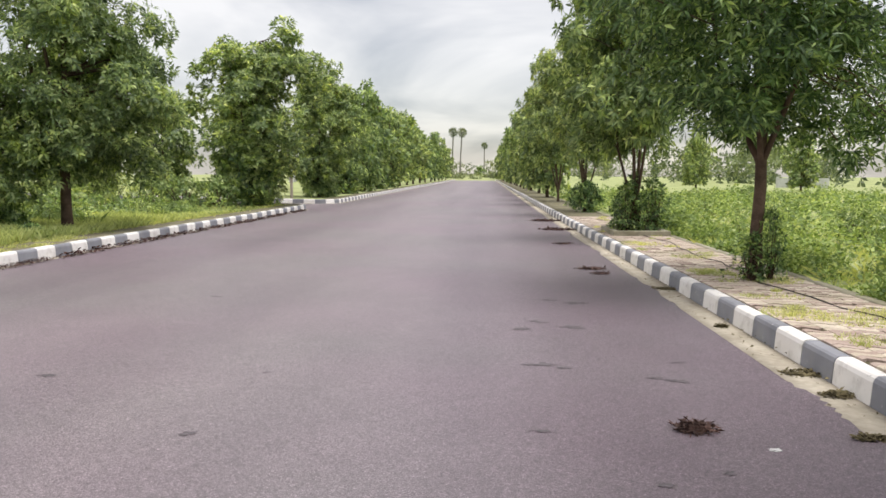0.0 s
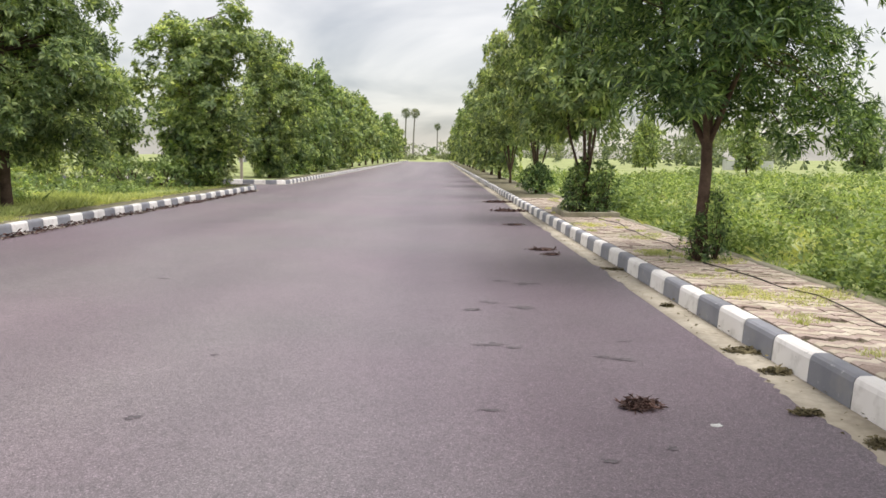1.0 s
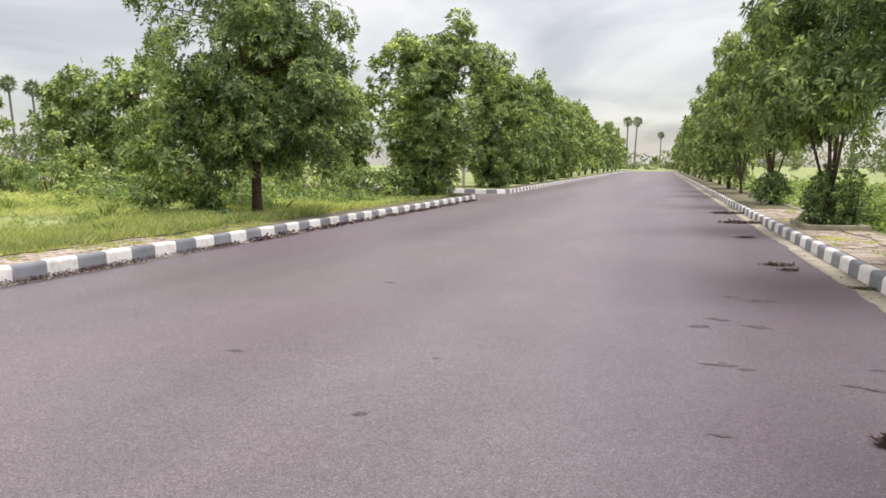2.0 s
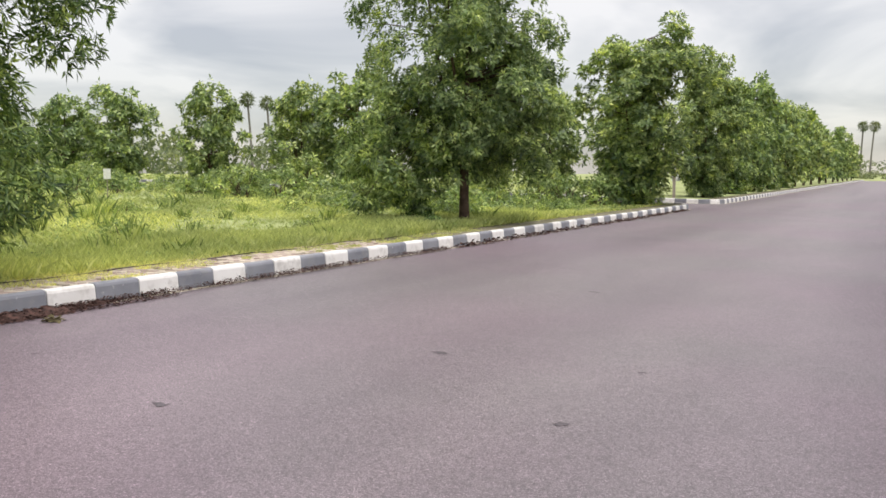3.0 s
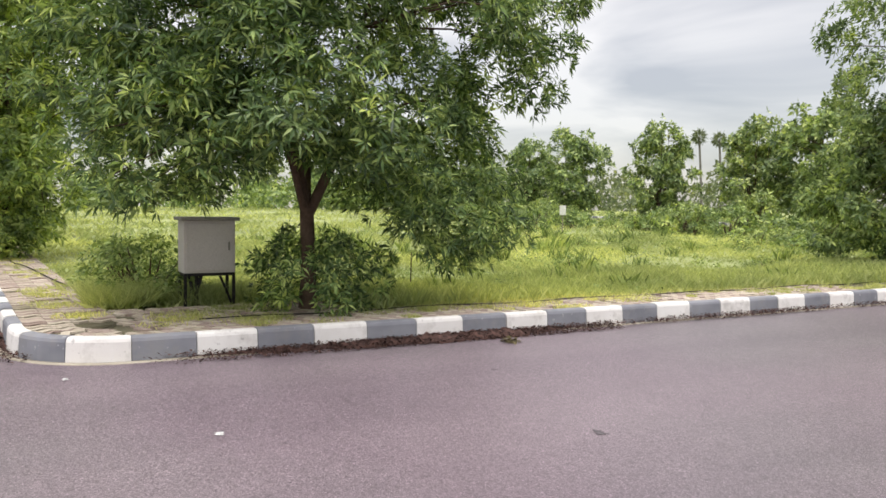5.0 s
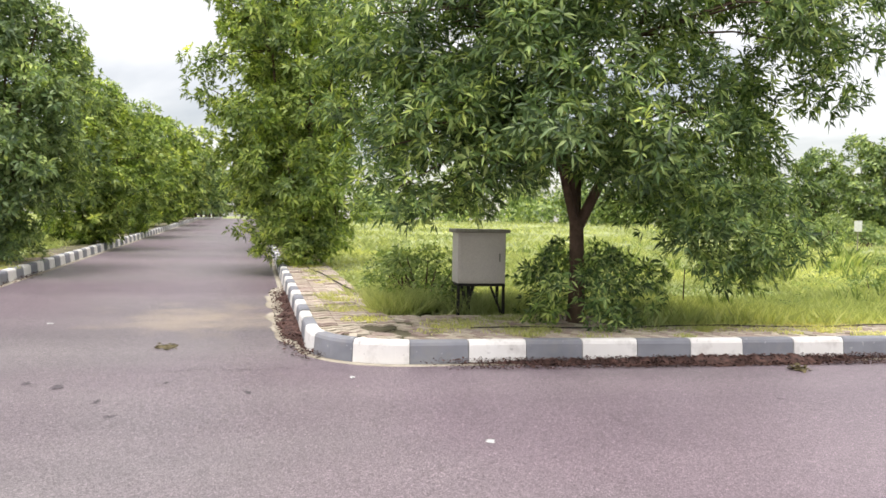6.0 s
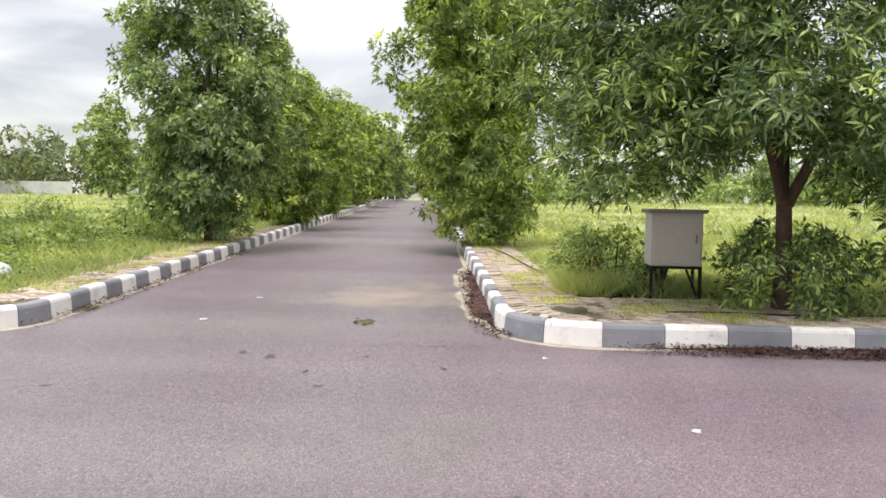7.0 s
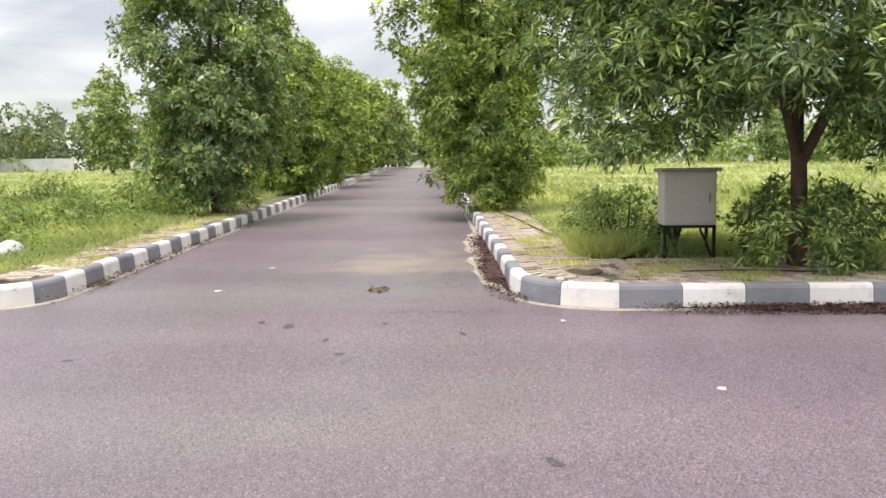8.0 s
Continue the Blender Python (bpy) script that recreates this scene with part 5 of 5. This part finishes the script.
drift("south_litter", KS, float(KS.s[1]) + 0.2, float(KS.s[11]) + 9.0, -0.01, -0.18, 900, 0.04, DRY, "dry leaves along the side street kerb", 6)
drift("gutter_litter", KR, 40.0, 94.0, -0.02, -0.28, 900, 0.03, OLIVE, "dry leaves in the concrete gutter", 7)


# the ragged lip where the asphalt was rolled over the gutter's concrete
lip_v, lip_f = [], []
q = np.random.default_rng(17)
for i in range(900):
    y = 0.5 + i * 0.065
    w = 0.32 + float(np.clip(0.06 * math.sin(i * 0.071) + 0.03 * math.sin(i * 0.31) + q.normal(0, 0.014), -0.09, 0.1))
    lip_v += [(XR - 0.52, y, -0.004), (XR - w - 0.02, y, 0.0105), (XR - w, y, 0.0075)]
for i in range(899):
    k = i * 3
    lip_f += [(k, k + 3, k + 4, k + 1), (k + 1, k + 4, k + 5, k + 2)]
tagged(new("road_lip", mesh_np("road_lip", lip_v, lip_f, ASPHALT)), "ragged asphalt edge lapping over the concrete gutter", "road", kind="structure")

# ---------------------------------------------------------------- kerb blocks, one by one


def block_mesh(name, mat, length, gap=0.008):
    """A kerb stone: battered face, rounded top edge, seen ends."""
    prof = [(0.0, -0.06), (0.008, 0.0), (0.022, KERB_H - 0.045), (0.034, KERB_H - 0.016), (0.055, KERB_H - 0.002), (0.09, KERB_H), (KERB_W, KERB_H - 0.002), (KERB_W, -0.06)]
    k = len(prof)
    v = [(d, y, z) for y in (gap / 2, length - gap / 2) for d, z in prof]
    bm = bmesh.new()
    vs = [bm.verts.new(p) for p in v]
    for i in range(k):
        j = (i + 1) % k
        bm.faces.new((vs[i], vs[j], vs[k + j], vs[k + i]))
    bm.faces.new(vs[:k])
    bm.faces.new(vs[k:])
    return bm_mesh(name, bm, mat)


PLAIN = {c: block_mesh("kerb_stone", m, BLOCK) for c, m in (("w", WHITE), ("g", GREY))}


def bent_block(line, s0, s1, mat, n=4):
    """A kerb stone that follows a bend, in the place where it stands."""
    prof = [(0.0, -0.06), (0.008, 0.0), (0.022, KERB_H - 0.045), (0.034, KERB_H - 0.016), (0.055, KERB_H - 0.002), (0.09, KERB_H), (KERB_W, KERB_H - 0.002), (KERB_W, -0.06)]
    k, v, f = len(prof), [], []
    for i in range(n + 1):
        s = s0 + 0.004 + (s1 - s0 - 0.008) * i / n
        for d, z in prof:
            p = line.off(s, d)
            v.append((p[0], p[1], gz(*p) + z))
    for i in range(n):
        for j in range(k):
            q = (j + 1) % k
            f.append((i * k + j, i * k + q, i * k + k + q, i * k + k + j))
    me = bpy.data.meshes.new("kerb_stone")
    me.from_pydata(v, [], f + [tuple(range(k)), tuple(n * k + i for i in range(k))])
    me.materials.append(mat)
    return me


def kerb(name, line, origin, first, single, label, sunk=0.0, block=BLOCK):
    """All stones of one kerb; those in the stretch 'single' are objects of their own, the rest are joined."""
    root = new(name)
    rest = {"w": ([], []), "g": ([], [])}
    k0 = int(math.floor(-origin / block)) + 1
    k1 = int((line.s[-1] - origin) / block)
    for k in range(k0, k1):
        s0, s1 = origin + k * block, origin + (k + 1) * block
        c = "wg"[(k + first) % 2]
        (p0, t0, n0), (p1, t1, n1) = line.at(s0 + 0.001), line.at(s1 - 0.001)
        bent = float(t0 @ t1) < 0.9999
        if bent and single[0] - 4 < s0 < single[1] + 4:
            child("kerb_stone", bent_block(line, s0, s1, WHITE if c == "w" else GREY), root)
            continue
        flip = n0[0] * t0[1] - n0[1] * t0[0] < 0
        o, t = (p1, -t0) if flip else (p0, t0)
        m = Matrix(((n0[0], t[0], 0, o[0]), (n0[1], t[1], 0, o[1]), (0, 0, 1, gz(*((p0 + p1) / 2)) - sunk), (0, 0, 0, 1))) @ Matrix.Diagonal((1, block / BLOCK, 1, 1))
        if single[0] <= s0 < single[1]:
            child("kerb_stone", PLAIN[c], root, at=m @ pose(random.uniform(-0.004, 0.004), 0, random.uniform(-0.006, 0.004), 0, random.uniform(-0.6, 0.6), random.uniform(-0.4, 0.4)))
        else:
            me = PLAIN[c]
            vs, fs = rest[c]
            b = len(vs)
            vs.extend([tuple(m @ v.co) for v in me.vertices])
            fs.extend([tuple(b + i for i in q.vertices) for q in me.polygons])
    for c, (vs, fs) in rest.items():
        if vs:
            me = bpy.data.meshes.new("far_stones")
            me.from_pydata(vs, [], fs)
            me.materials.append(WHITE if c == "w" else GREY)
            tagged(child("far_stones", me, root), kind="stuff")
    return tagged(root, label, "kerb", kind="structure")


KLABEL = "kerb of stones painted white and grey in turn"
kerb("kerb_right", KR, 5.26 + 40.0, 0, (40.0, 104.0), KLABEL, 0.02)
kerb("kerb_plot", KN, S_END, 1, (S_END - 40.0, S_END + 33.0), KLABEL)
kerb("kerb_south", KS, float(KS.s[11]) + 0.575, 1, (float(KS.s[1]) - 2, float(KS.s[11]) + 40.0), KLABEL, block=0.495)
kerb("kerb_far", KF, float(KF.s[11]), 0, (float(KF.s[1]) - 8, float(KF.s[11]) + 20), KLABEL)

# ---------------------------------------------------------------- verge pavers, one by one
PL, PW = 0.22, 0.1


def paver_mesh(name, mat):
    a, g, h = 0.042, 0.003, 0.022
    low = [(g, 0.0), (PL * 0.25, a), (PL * 0.75, -a), (PL - g, 0.0)]
    ring_pts = [(x, y + g) for x, y in low] + [(x, y + PW - g) for x, y in reversed(low)]
    bm = bmesh.new()
    cx, cy = PL / 2, PW / 2
    top = [bm.verts.new((x - cx, y - cy, h)) for x, y in ring_pts]
    bot = [bm.verts.new((x - cx, y - cy, 0.0)) for x, y in ring_pts]
    bm.faces.new(top)
    for i in range(len(top)):
        j = (i + 1) % len(top)
        bm.faces.new((bot[i], bot[j], top[j], top[i]))
    return bm_mesh(name, bm, mat)


PAVERS = [paver_mesh("paver", CREAM), paver_mesh("paver", RED)]


def pave(owner, line, s0, s1, d0, d1, single, gaps, seed):
    r = np.random.default_rng(seed)
    rest = [([], []), ([], [])]
    count = 0
    for i in range(int((s1 - s0) / PW)):
        s = s0 + (i + 0.5) * PW
        p, t, n = line.at(s)
        tone = i % 2
        for j in range(int((d1 - d0) / PL)):
            if r.random() < gaps:
                continue
            d = d0 + (j + 0.5) * PL
            q = p + n * d
            p2, t2, n2 = line.at(s + PW)
            if i % 2 and float(np.hypot(*(p2 + n2 * d - q))) < 0.075:
                continue
            m = Matrix(((n[0], t[0], 0, q[0]), (n[1], t[1], 0, q[1]), (0, 0, 1, gz(*q) + VERGE + r.normal(0, 0.0025)), (0, 0, 0, 1)))
            m = m @ pose(0, 0, 0, r.normal(0, 0.8), r.normal(0, 0.8), r.normal(0, 0.8))
            me = PAVERS[tone if r.random() > 0.06 else 1 - tone]
            if single[0] <= s < single[1] and count < 300:
                child("paver", me, owner, at=m)
                count += 1
            else:
                vs, fs = rest[PAVERS.index(me)]
                b = len(vs)
                vs.extend([tuple(m @ v.co) for v in me.vertices])
                fs.extend([tuple(b + k for k in f.vertices) for f in me.polygons])
    for (vs, fs), mat in zip(rest, (CREAM, RED)):
        if vs:
            me = bpy.data.meshes.new("far_pavers")
            me.from_pydata(vs, [], fs)
            me.materials.append(mat)
            tagged(child("far_pavers", me, owner), kind="stuff")


def find(name):
    return bpy.data.objects[name]


pave(find("pavement_right"), KR, 40.0 - 8.0, 40.0 + 26.0, KERB_W + 0.005, 1.48, (45.3, 51.2), 0.05, 91)
pave(find("pavement_corner"), KN, S_END + 0.02, S_END + 2.5, 1.04, 1.95, (0, 0), 0.18, 95)
pave(find("pavement_plot"), KN, S_END + 0.02, S_END + 11.0, KERB_W + 0.005, 1.04, (S_END, S_END + 4.0), 0.10, 92)
pave(find("pavement_plot"), KN, S_END - 1.6, S_END, KERB_W + 0.005, 0.62, (0, 0), 0.05, 96)
pave(find("pavement_plot"), KN, S_END - 14.0, S_END - 1.62, KERB_W + 0.005, 1.04, (S_END - 5.5, S_END - 1.5), 0.10, 93)
pave(find("pavement_south"), KS, float(KS.s[11]), float(KS.s[11]) + 12.0, KERB_W + 0.005, 0.82, (float(KS.s[11]), float(KS.s[11]) + 6), 0.25, 94)
